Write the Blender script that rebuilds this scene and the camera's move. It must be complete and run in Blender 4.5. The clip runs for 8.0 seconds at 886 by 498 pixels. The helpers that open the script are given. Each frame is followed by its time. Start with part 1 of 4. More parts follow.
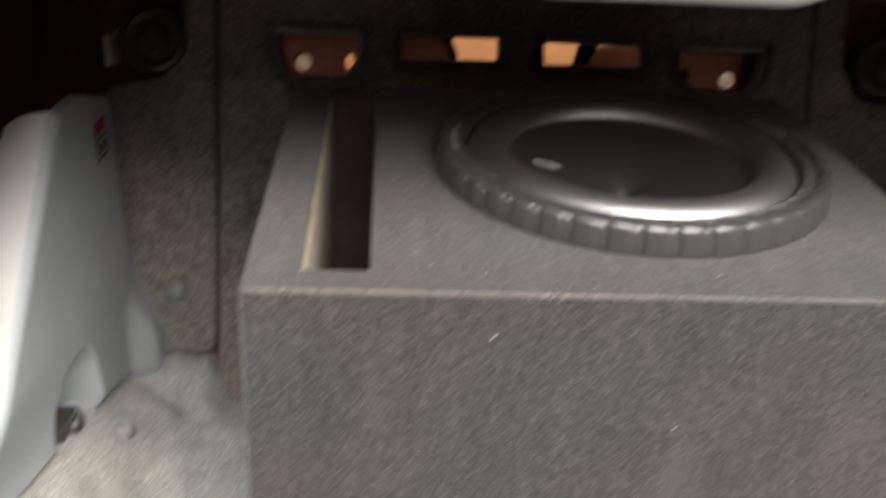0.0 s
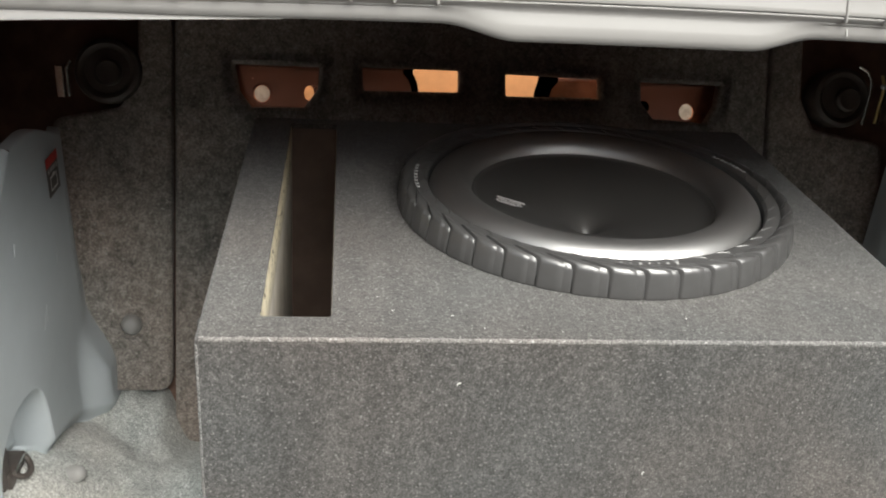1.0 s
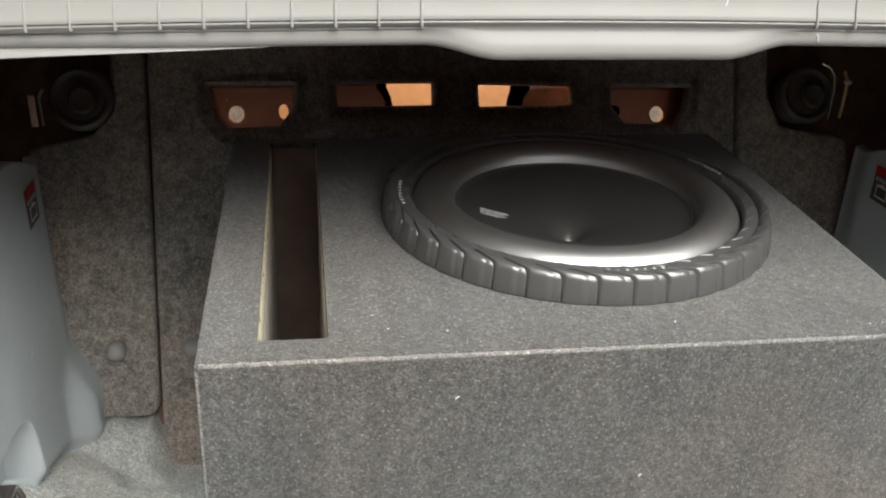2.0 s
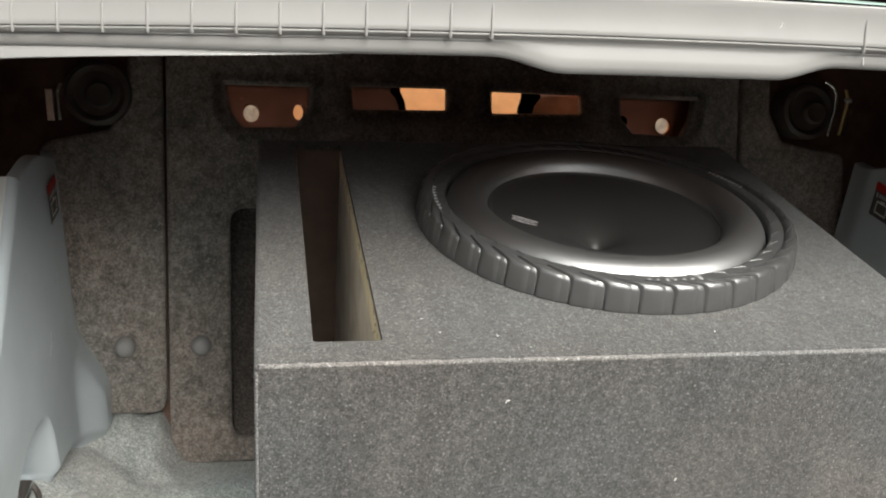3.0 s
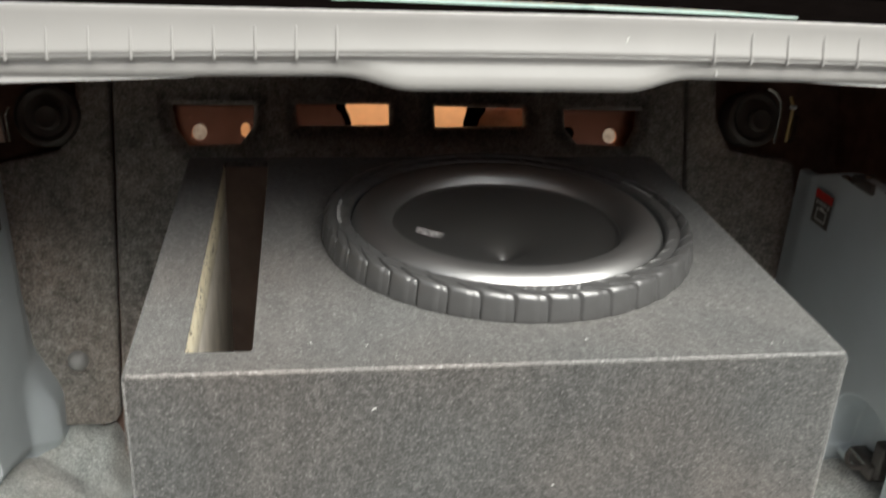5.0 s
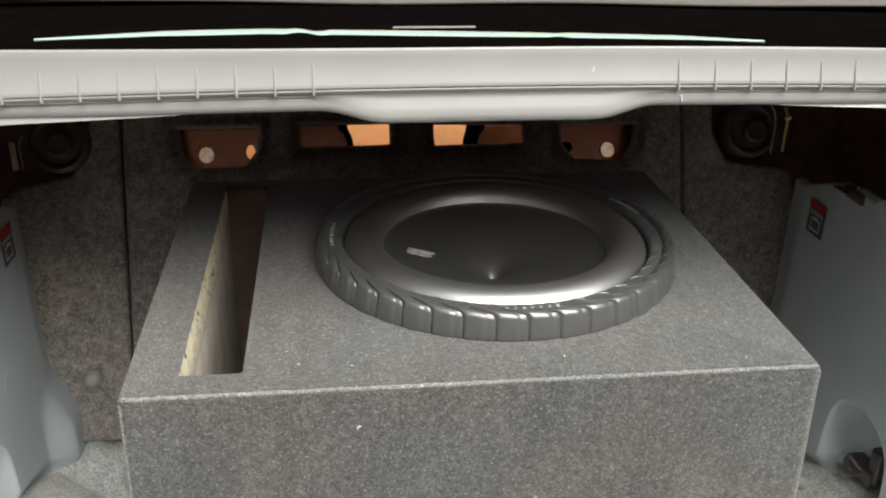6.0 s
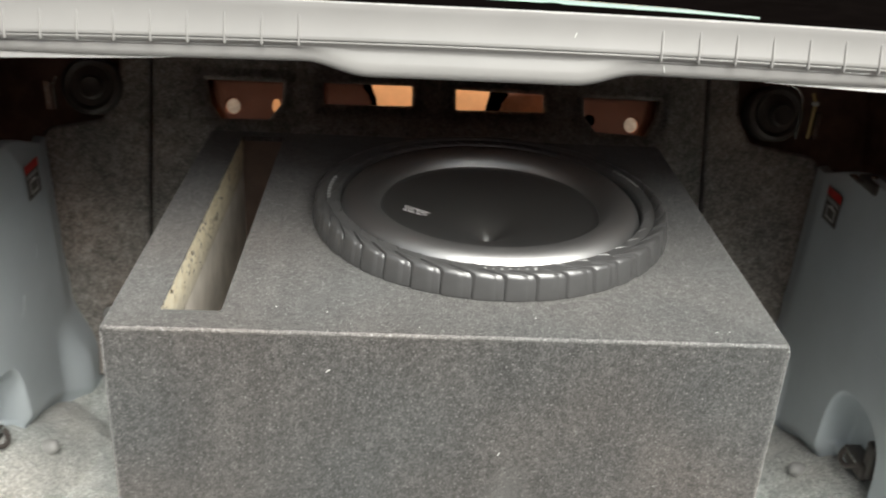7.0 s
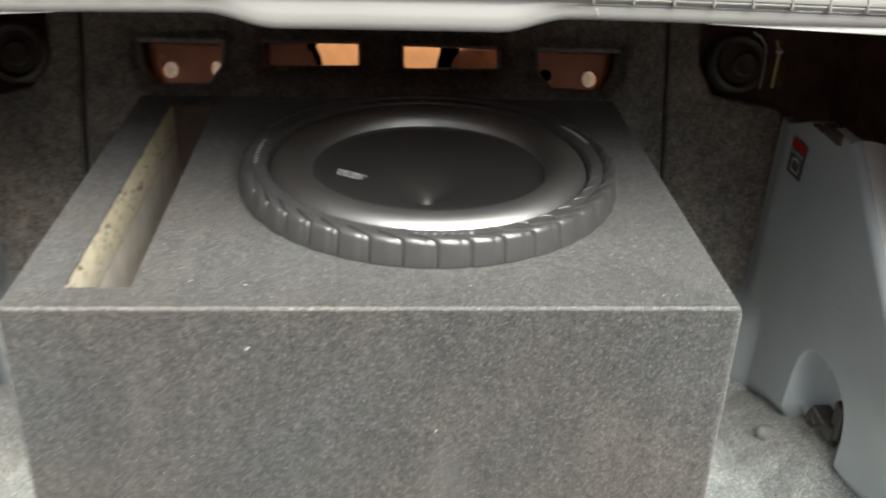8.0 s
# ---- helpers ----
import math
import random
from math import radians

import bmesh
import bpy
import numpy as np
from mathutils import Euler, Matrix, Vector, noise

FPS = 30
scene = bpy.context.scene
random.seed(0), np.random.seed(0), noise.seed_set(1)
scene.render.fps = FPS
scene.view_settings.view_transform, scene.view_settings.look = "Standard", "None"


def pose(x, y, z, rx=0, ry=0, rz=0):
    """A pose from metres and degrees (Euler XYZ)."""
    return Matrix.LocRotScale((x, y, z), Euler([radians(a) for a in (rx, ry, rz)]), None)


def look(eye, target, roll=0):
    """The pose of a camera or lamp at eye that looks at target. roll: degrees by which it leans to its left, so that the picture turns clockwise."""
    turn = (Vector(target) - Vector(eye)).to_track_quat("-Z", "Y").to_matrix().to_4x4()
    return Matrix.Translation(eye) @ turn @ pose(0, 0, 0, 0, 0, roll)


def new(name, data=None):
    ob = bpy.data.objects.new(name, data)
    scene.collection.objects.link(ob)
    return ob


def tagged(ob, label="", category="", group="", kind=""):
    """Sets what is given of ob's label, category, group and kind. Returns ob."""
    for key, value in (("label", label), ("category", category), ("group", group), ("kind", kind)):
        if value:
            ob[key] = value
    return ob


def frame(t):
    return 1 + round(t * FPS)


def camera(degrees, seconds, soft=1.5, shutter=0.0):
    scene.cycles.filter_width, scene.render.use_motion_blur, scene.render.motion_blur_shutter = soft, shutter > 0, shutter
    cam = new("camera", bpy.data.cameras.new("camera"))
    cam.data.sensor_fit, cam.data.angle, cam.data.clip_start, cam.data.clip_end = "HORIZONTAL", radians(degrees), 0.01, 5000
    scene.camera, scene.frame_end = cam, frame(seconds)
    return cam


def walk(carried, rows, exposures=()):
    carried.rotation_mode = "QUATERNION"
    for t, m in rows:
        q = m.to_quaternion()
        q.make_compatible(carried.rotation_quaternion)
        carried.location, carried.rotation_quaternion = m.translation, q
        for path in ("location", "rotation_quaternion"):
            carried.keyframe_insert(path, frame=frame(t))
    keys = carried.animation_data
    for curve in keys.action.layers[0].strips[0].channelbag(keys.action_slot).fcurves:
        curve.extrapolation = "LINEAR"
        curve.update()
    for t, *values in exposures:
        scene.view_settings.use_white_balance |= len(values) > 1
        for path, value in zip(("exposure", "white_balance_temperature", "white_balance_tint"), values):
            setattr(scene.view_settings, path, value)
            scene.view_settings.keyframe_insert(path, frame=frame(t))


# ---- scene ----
cam = camera(50.0, 8.0, soft=2.0, shutter=0.7)
PATH = [
    (0, (-0.198, -0.635, 0.849), (-0.065, 1.157, -0.03), 3.1),
    (0.2, (-0.172, -0.63, 0.865), (0.016, 1.176, 0.026), 2.7),
    (0.4, (-0.16, -0.637, 0.867), (0.069, 1.161, 0.022), 3.6),
    (0.5, (-0.167, -0.641, 0.866), (0.074, 1.156, 0.022), 4.0),
    (0.7, (-0.188, -0.636, 0.865), (0.017, 1.178, 0.047), 3.8),
    (0.8, (-0.201, -0.632, 0.869), (-0.01, 1.181, 0.048), 3.6),
    (1, (-0.2, -0.612, 0.859), (0.017, 1.191, 0.023), 3.9),
    (1.2, (-0.2, -0.621, 0.865), (-0.003, 1.189, 0.038), 3.6),
    (2.3, (-0.25, -0.615, 0.876), (0.052, 1.184, 0.055), 1.7),
    (2.5, (-0.277, -0.622, 0.882), (-0.034, 1.192, 0.078), 1.3),
    (2.7, (-0.287, -0.631, 0.878), (-0.05, 1.185, 0.075), 1.3),
    (2.8, (-0.289, -0.631, 0.88), (-0.023, 1.179, 0.072), 1.8),
    (3, (-0.297, -0.617, 0.877), (0.073, 1.171, 0.06), 4.6),
    (3.2, (-0.3, -0.618, 0.894), (0.055, 1.18, 0.094), 4.0),
    (3.3, (-0.305, -0.614, 0.895), (0.035, 1.188, 0.097), 3.4),
    (3.5, (-0.317, -0.61, 0.886), (0.012, 1.18, 0.059), 2.8),
    (3.7, (-0.31, -0.617, 0.886), (-0.008, 1.181, 0.062), 2.6),
    (3.8, (-0.309, -0.62, 0.886), (-0.007, 1.181, 0.07), 2.4),
    (4, (-0.3, -0.622, 0.895), (-0.059, 1.192, 0.089), 0.5),
    (4.2, (-0.264, -0.635, 0.895), (-0.054, 1.177, 0.075), -0.2),
    (4.3, (-0.249, -0.636, 0.891), (-0.017, 1.164, 0.052), 0.8),
    (4.5, (-0.233, -0.638, 0.892), (0.027, 1.153, 0.039), 1.0),
    (4.7, (-0.197, -0.65, 0.897), (0.044, 1.154, 0.069), 0.9),
    (4.8, (-0.176, -0.654, 0.89), (0.064, 1.157, 0.075), 1.5),
    (5, (-0.16, -0.66, 0.896), (0.125, 1.151, 0.095), 2.7),
    (5.2, (-0.155, -0.671, 0.914), (0.118, 1.149, 0.13), 2.0),
    (6.3, (-0.109, -0.693, 0.927), (0.111, 1.129, 0.133), 0.9),
    (6.5, (-0.099, -0.696, 0.929), (0.134, 1.123, 0.13), 1.6),
    (6.7, (-0.078, -0.695, 0.923), (0.128, 1.108, 0.082), 2.6),
    (6.8, (-0.068, -0.703, 0.919), (0.104, 1.099, 0.068), 3.3),
    (7, (-0.05, -0.718, 0.921), (0.047, 1.091, 0.073), 3.2),
    (7.2, (-0.025, -0.722, 0.921), (0.002, 1.081, 0.057), 2.1),
    (7.3, (-0.017, -0.724, 0.916), (-0.015, 1.069, 0.029), 2.0),
    (7.5, (-0.009, -0.729, 0.934), (-0.006, 1.055, 0.03), 1.4),
    (7.7, (-0.002, -0.711, 0.92), (0.044, 1.076, 0.022), 1.3),
    (7.8, (0.0, -0.697, 0.906), (0.076, 1.086, 0.002), 1.7),
    (8, (0.005, -0.666, 0.897), (0.129, 1.109, -0.016), 2.0),
]
walk(cam, [(t, look(eye, target, roll)) for t, eye, target, roll in PATH], [(0, 0.02, 6850, 12), (0.5, 0.52, 6650, 9), (1, 0.42, 6560, 7), (6.5, 0.41, 6540, 6), (7.5, 0.47, 6540, 6), (8, 0.47, 6540, 6)])

# ---- world and light ----
world = bpy.data.worlds.new("sky")
scene.world = world
world.use_nodes = True
wn = world.node_tree.nodes
sky = wn.new("ShaderNodeTexSky")
sky.sky_type, sky.sun_disc = "NISHITA", False
sky.sun_elevation, sky.sun_rotation = radians(56), radians(160)
sky.air_density, sky.dust_density = 1.0, 3.0
haze, tone = wn.new("ShaderNodeRGBToBW"), wn.new("ShaderNodeMix")
tone.data_type = "RGBA"
tone.inputs[0].default_value = 0.75
world.node_tree.links.new(sky.outputs[0], haze.inputs[0])
world.node_tree.links.new(sky.outputs[0], tone.inputs[6])
world.node_tree.links.new(haze.outputs[0], tone.inputs[7])
world.node_tree.links.new(tone.outputs[2], wn["Background"].inputs[0])
wn["Background"].inputs[1].default_value = 0.13
sun = new("sun", bpy.data.lights.new("sun", "SUN"))
sun.data.energy, sun.data.angle, sun.data.color = 5.1, radians(54), (1.0, 0.965, 0.915)
sun.matrix_world = look((0.62, -1.04, 2.45), (0, 0.2, 0.5))

# ---- materials ----
def nodes(name):
    m = bpy.data.materials.new(name)
    m.use_nodes = True
    t = m.node_tree
    return m, t, t.nodes["Principled BSDF"]


def node(t, kind, **inputs):
    n = t.nodes.new(kind)
    for k, v in inputs.items():
        n.inputs[k.replace("_", " ")].default_value = v
    return n


def ramp(t, source, stops):
    r = t.nodes.new("ShaderNodeValToRGB")
    e = r.color_ramp.elements
    while len(e) < len(stops):
        e.new(0.5)
    for el, (p, c) in zip(e, stops):
        el.position, el.color = p, (*c, 1)
    t.links.new(source, r.inputs[0])
    return r.outputs[0]


def mix(t, fac, a, b, mode="MIX"):
    m = t.nodes.new("ShaderNodeMix")
    m.data_type, m.blend_type = "RGBA", mode
    for sock, v in ((m.inputs[0], fac), (m.inputs[6], a), (m.inputs[7], b)):
        if hasattr(v, "node"):
            t.links.new(v, sock)
        else:
            sock.default_value = v if isinstance(v, float) else (*v, 1)
    return m.outputs[2]


def coords(t, stretch=(1, 1, 1)):
    c, mp = t.nodes.new("ShaderNodeTexCoord"), t.nodes.new("ShaderNodeMapping")
    mp.inputs["Scale"].default_value = stretch
    t.links.new(c.outputs["Object"], mp.inputs[0])
    return mp.outputs[0]


def noise_tex(t, vec, scale, detail=2.0, rough=0.5):
    n = node(t, "ShaderNodeTexNoise", Scale=scale, Detail=detail, Roughness=rough)
    t.links.new(vec, n.inputs["Vector"])
    return n.outputs[0]


def bump(t, bsdf, height, strength, dist):
    b = node(t, "ShaderNodeBump", Strength=strength, Distance=dist)
    t.links.new(height, b.inputs["Height"])
    t.links.new(b.outputs[0], bsdf.inputs["Normal"])


def carpet(name, dark, mid, light, size=1.0, blotch=0.25, mottle=0.15, speck=0.42, streak=0.0, mark=None, fleck=1.7, pile=0.0012):
    """Short needle felt: fine mixed fibres, larger worn patches, rough sheen."""
    m, t, b = nodes(name)
    v = coords(t)
    fine = noise_tex(t, v, 900 / size, 2.0, 0.75)
    grain = noise_tex(t, v, 560 / size, 2.0, 0.6)
    big = noise_tex(t, v, 14, 3.0, 0.6)
    c = ramp(t, fine, ((0.33, dark), (0.5, mid), (0.67, light)))
    g = ramp(t, grain, ((0.34, (1 - speck,) * 3), (0.66, (1 + speck,) * 3)))
    mid_tone = ramp(t, noise_tex(t, v, 190 / size, 3.0, 0.7), ((0.34, (1 - mottle,) * 3), (0.66, (1 + mottle,) * 3)))
    c = mix(t, 1.0, c, mid_tone, "MULTIPLY")
    if streak:
        brushed = ramp(t, noise_tex(t, coords(t, (1, 0.16, 0.16)), 60, 3.0, 0.65), ((0.32, (1 - streak,) * 3), (0.68, (1 + streak,) * 3)))
        c = mix(t, 1.0, c, brushed, "MULTIPLY")
    p = ramp(t, big, ((0.35, (1 - blotch,) * 3), (0.7, (1 + blotch * 0.6,) * 3)))
    hue = ramp(t, noise_tex(t, v, 3.5, 2.0, 0.5), ((0.35, (0.97, 1.0, 1.01)), (0.65, (1.10, 0.985, 0.93))))
    c = mix(t, 1.0, mix(t, 1.0, mix(t, 1.0, c, g, "MULTIPLY"), p, "MULTIPLY"), hue, "MULTIPLY")
    if mark:
        far = node(t, "ShaderNodeVectorMath")
        far.operation = "DISTANCE"
        t.links.new(coords(t, (1, 1, 0.55)), far.inputs[0])
        far.inputs[1].default_value = (mark[0], mark[1], mark[2] * 0.55)
        edge = node(t, "ShaderNodeMath")
        edge.operation = "MULTIPLY_ADD"
        t.links.new(noise_tex(t, v, 70, 4.0, 0.7), edge.inputs[0])
        edge.inputs[1].default_value = 0.05
        t.links.new(far.outputs["Value"], edge.inputs[2])
        rubbed = ramp(t, edge.outputs[0], ((0.028, (0.5, 0.5, 0.5)), (0.052, (0, 0, 0))))
        c = mix(t, rubbed, c, tuple(q * 1.6 for q in mid))
    stray = ramp(t, noise_tex(t, v, 480 / size, 1.0, 0.5), ((0.645, (0, 0, 0)), (0.70, (1, 1, 1))))
    c = mix(t, stray, c, tuple(min(0.8, q * fleck) for q in light))
    t.links.new(c, b.inputs["Base Color"])
    b.inputs["Roughness"].default_value = 0.95
    b.inputs["Specular IOR Level"].default_value = 0.15
    b.inputs["Sheen Weight"].default_value = 0.22
    b.inputs["Sheen Roughness"].default_value = 0.6
    tuft = noise_tex(t, v, 260 / size, 3.0, 0.7)
    bump(t, b, mix(t, 0.5, fine, tuft), 1.0, pile)
    return m


def plain(name, colour, rough, metal=0.0, vary=0.08, scale=30.0, relief=0.1, grain=300.0, dist=0.0004, spec=0.5, coat=0.0, ior=1.5, uneven=0.15):
    """A smooth material with slow tone changes, uneven gloss and a fine grain."""
    m, t, b = nodes(name)
    v = coords(t)
    slow = noise_tex(t, v, scale, 4.0, 0.6)
    lo, hi = tuple(c * (1 - vary) for c in colour), tuple(min(1, c * (1 + vary)) for c in colour)
    t.links.new(ramp(t, slow, ((0.35, lo), (0.65, hi))), b.inputs["Base Color"])
    rr = ramp(t, noise_tex(t, v, scale * 2.7, 5.0, 0.7), ((0.3, (rough * (1 - uneven),) * 3), (0.7, (min(1, rough * (1 + uneven)),) * 3)))
    t.links.new(rr, b.inputs["Roughness"])
    b.inputs["Metallic"].default_value = metal
    b.inputs["Specular IOR Level"].default_value = spec
    b.inputs["Coat Weight"].default_value = coat
    b.inputs["IOR"].default_value = ior
    bump(t, b, noise_tex(t, v, grain, 2.0, 0.6), relief, dist)
    return m


BOX_CARPET = carpet("box_carpet", (0.0425, 0.0418, 0.0406), (0.0705, 0.0693, 0.0672), (0.116, 0.1143, 0.1112), 1.25, 0.12, 0.24, 0.32, 0.13, (0.062, -0.258, 0.275))
# paler carpet for worn edges, with the edge highlight put into its colour
WORN_LIT_CARPET = carpet("worn_lit_carpet", (0.12, 0.118, 0.114), (0.175, 0.172, 0.167), (0.26, 0.256, 0.25), 1.0, 0.1)
TRUNK_CARPET = carpet("trunk_carpet", (0.256, 0.276, 0.269), (0.436, 0.470, 0.458), (0.62, 0.665, 0.65), 1.3, 0.16, 0.2, 0.34)
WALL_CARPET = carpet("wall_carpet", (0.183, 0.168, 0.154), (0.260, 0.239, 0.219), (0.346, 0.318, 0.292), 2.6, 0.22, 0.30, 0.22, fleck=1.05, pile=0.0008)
# wall felt at about half tone: the recess's shade is painted in
SHADED_CARPET = carpet("shaded_carpet", (0.08, 0.074, 0.069), (0.135, 0.125, 0.116), (0.19, 0.176, 0.163), 2.2, 0.2, 0.28, 0.24, fleck=1.05)
PLASTIC = plain("grey_plastic", (0.515, 0.563, 0.595), 0.45, vary=0.05, scale=6, relief=0.12, grain=900)
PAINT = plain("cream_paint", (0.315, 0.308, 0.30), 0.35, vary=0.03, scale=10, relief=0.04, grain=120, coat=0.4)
# white for paint chips; on flange and hinge cover it paints in sunlight
PAINT_WHITE_SUNLIT = plain("white_and_sunlit_paint", (0.8, 0.8, 0.785), 0.4, vary=0.03, scale=10, relief=0.04, grain=120)
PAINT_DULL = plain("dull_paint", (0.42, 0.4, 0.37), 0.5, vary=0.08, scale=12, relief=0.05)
RUBBER = plain("black_rubber", (0.078, 0.078, 0.0785), 0.38, vary=0.12, scale=30, relief=0.08, grain=260, spec=1.0, ior=1.7, uneven=0.14)
FOAM_SURROUND = plain("surround_foam", (0.036, 0.036, 0.0362), 0.43, vary=0.1, scale=25, relief=0.0, grain=500, spec=1.0, ior=3.0, uneven=0.04)
CONE = plain("cone_poly", (0.056, 0.055, 0.054), 0.30, vary=0.04, scale=30, relief=0.0, grain=800, spec=1.0, ior=1.9, uneven=0.02)
SILVER = plain("silver_print", (0.85, 0.82, 0.83), 0.4, metal=0.0)
LETTER = plain("raised_lettering", (0.42, 0.42, 0.42), 0.3)
# darks lifted to red-brown, standing in for lens haze and warm bounced light
BLACK = plain("black_plastic", (0.085, 0.072, 0.065), 0.45, vary=0.2)
HAZE_BROWN = plain("haze_brown", (0.20, 0.115, 0.085), 0.9, vary=0.2, spec=0.1)
BACKING = plain("brown_black_backing", (0.20, 0.130, 0.104), 0.9, vary=0.2, spec=0.1)
STRUT = plain("satin_black_tube", (0.07, 0.06, 0.063), 0.3, vary=0.1)
STEEL = plain("bare_steel", (0.62, 0.61, 0.58), 0.25, metal=1.0, vary=0.1, scale=80)
BRASS = plain("yellow_zinc", (0.72, 0.55, 0.25), 0.35, metal=0.8)
BULK = plain("brown_bulkhead_paint", (0.90, 0.48, 0.36), 0.24, metal=0.9, vary=0.12, scale=20)
TAN = plain("tan_leather", (0.72, 0.36, 0.155), 0.55, vary=0.12, scale=14, relief=0.3, grain=160)
RED = plain("red_print", (0.55, 0.02, 0.015), 0.5)
WHITE = plain("white_print", (0.75, 0.75, 0.73), 0.5)
CLIP = plain("clip_plastic", (0.34, 0.335, 0.325), 0.5)
BEIGE = plain("beige_trim", (0.10, 0.09, 0.083), 0.85)
GROUND = plain("asphalt", (0.12, 0.116, 0.11), 0.9, vary=0.3, scale=3, relief=0.5, grain=90, dist=0.004)
BLOCKER_BROWN = plain("blocker_brown", (0.17, 0.118, 0.088), 0.9, vary=0.25, scale=2, relief=0.5, grain=40, dist=0.003)
# near black without gloss, so that lit surfaces still read as dark
FLAT_BLACK = plain("flat_black", (0.0030, 0.0023, 0.0021), 0.9, vary=0.2, spec=0.0)
CREAM = plain("cream_surface", (0.36, 0.31, 0.245), 0.55, vary=0.3, scale=70, relief=0.4, grain=160)
SCUFF = plain("scuffed_plastic", (0.5, 0.54, 0.56), 0.6)
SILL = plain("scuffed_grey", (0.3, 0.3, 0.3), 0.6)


def wood(name):
    """Bare cream fibreboard at the torn rim, greyed deeper in by painted shade, mould spots."""
    m, t, b = nodes(name)
    v = coords(t)
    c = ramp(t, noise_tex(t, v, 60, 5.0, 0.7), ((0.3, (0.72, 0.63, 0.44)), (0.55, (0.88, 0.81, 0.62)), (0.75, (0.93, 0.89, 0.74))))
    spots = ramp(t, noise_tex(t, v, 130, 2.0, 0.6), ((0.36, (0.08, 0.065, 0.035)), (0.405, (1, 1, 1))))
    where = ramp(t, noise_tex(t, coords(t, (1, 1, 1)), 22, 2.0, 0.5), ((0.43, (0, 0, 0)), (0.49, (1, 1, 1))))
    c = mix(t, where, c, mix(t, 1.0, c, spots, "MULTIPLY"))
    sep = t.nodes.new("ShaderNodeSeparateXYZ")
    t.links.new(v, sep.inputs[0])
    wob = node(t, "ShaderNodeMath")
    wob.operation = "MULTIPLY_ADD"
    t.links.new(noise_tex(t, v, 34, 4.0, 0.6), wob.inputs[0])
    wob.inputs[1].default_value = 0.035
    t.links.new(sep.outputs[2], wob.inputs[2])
    # greys with depth: the slot's shade is put into the colour
    depth_shade = ramp(t, wob.outputs[0], ((TOP_Z - 0.040, (1, 1, 1)), (TOP_Z + 0.002, (0, 0, 0))))
    t.links.new(mix(t, depth_shade, c, (0.36, 0.33, 0.285)), b.inputs["Base Color"])
    b.inputs["Roughness"].default_value = 0.9
    bump(t, b, noise_tex(t, v, 130, 5.0, 0.8), 0.5, 0.002)
    return m


TOP_Z = 0.45                     # height of the box over its base
# slot ends and bottom are a darker brown than the slot's sides
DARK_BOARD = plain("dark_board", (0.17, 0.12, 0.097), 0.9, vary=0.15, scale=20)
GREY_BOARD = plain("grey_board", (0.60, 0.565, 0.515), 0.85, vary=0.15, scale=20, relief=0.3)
RAW_WOOD = wood("raw_fibreboard")


def glass(name):
    m, t, b = nodes(name)
    b.inputs["Base Color"].default_value = (0.46, 0.6, 0.54, 1)
    b.inputs["Transmission Weight"].default_value = 0.25
    b.inputs["Roughness"].default_value = 0.12
    b.inputs["IOR"].default_value = 1.5
    return m


GLASS = glass("green_glint_glass")

# ---- building helpers ----
def finish(bm, name, material, smooth=30.0, parent=None, label=""):
    bmesh.ops.recalc_face_normals(bm, faces=bm.faces[:])
    me = bpy.data.meshes.new(name)
    bm.to_mesh(me)
    bm.free()
    me.materials.append(material)
    if smooth:
        me.shade_smooth()
        me.set_sharp_from_angle(angle=radians(smooth))
    ob = new(name, me)
    if parent:
        ob.parent = parent
    return tagged(ob, label)


def part(name, bm, material, parent, label="", smooth=30.0):
    return finish(bm, name, material, smooth, parent, label)


def empty(name, at, label, category, group="", kind=""):
    ob = new(name)
    ob.empty_display_size = 0.02
    ob.location = at
    return tagged(ob, label, category, group, kind)


def box(x0, x1, y0, y1, z0, z1, bevel=0.0, seg=2, at=(0, 0, 0)):
    bm = bmesh.new()
    bmesh.ops.create_cube(bm, size=1.0)
    for v in bm.verts:
        v.co = Vector((x0 + (v.co.x + 0.5) * (x1 - x0) - at[0], y0 + (v.co.y + 0.5) * (y1 - y0) - at[1], z0 + (v.co.z + 0.5) * (z1 - z0) - at[2]))
    if bevel:
        bmesh.ops.bevel(bm, geom=bm.edges[:], offset=bevel, segments=seg, affect="EDGES", profile=0.5)
    return bm


def lathe(profile, steps=96, close=False):
    """Turns (radius, height) pairs round the z axis."""
    bm = bmesh.new()
    rings = []
    for r, z in profile:
        if r < 1e-6:
            rings.append([bm.verts.new((0, 0, z))])
        else:
            rings.append([bm.verts.new((r * math.cos(a), r * math.sin(a), z)) for a in (2 * math.pi * k / steps for k in range(steps))])
    pairs = list(zip(rings, rings[1:])) + ([(rings[-1], rings[0])] if close else [])
    for a, b in pairs:
        for k in range(steps):
            j = (k + 1) % steps
            if len(a) == 1 and len(b) == 1:
                continue
            if len(a) == 1:
                bm.faces.new((a[0], b[k], b[j]))
            elif len(b) == 1:
                bm.faces.new((a[k], a[j], b[0]))
            else:
                bm.faces.new((a[k], a[j], b[j], b[k]))
    return bm


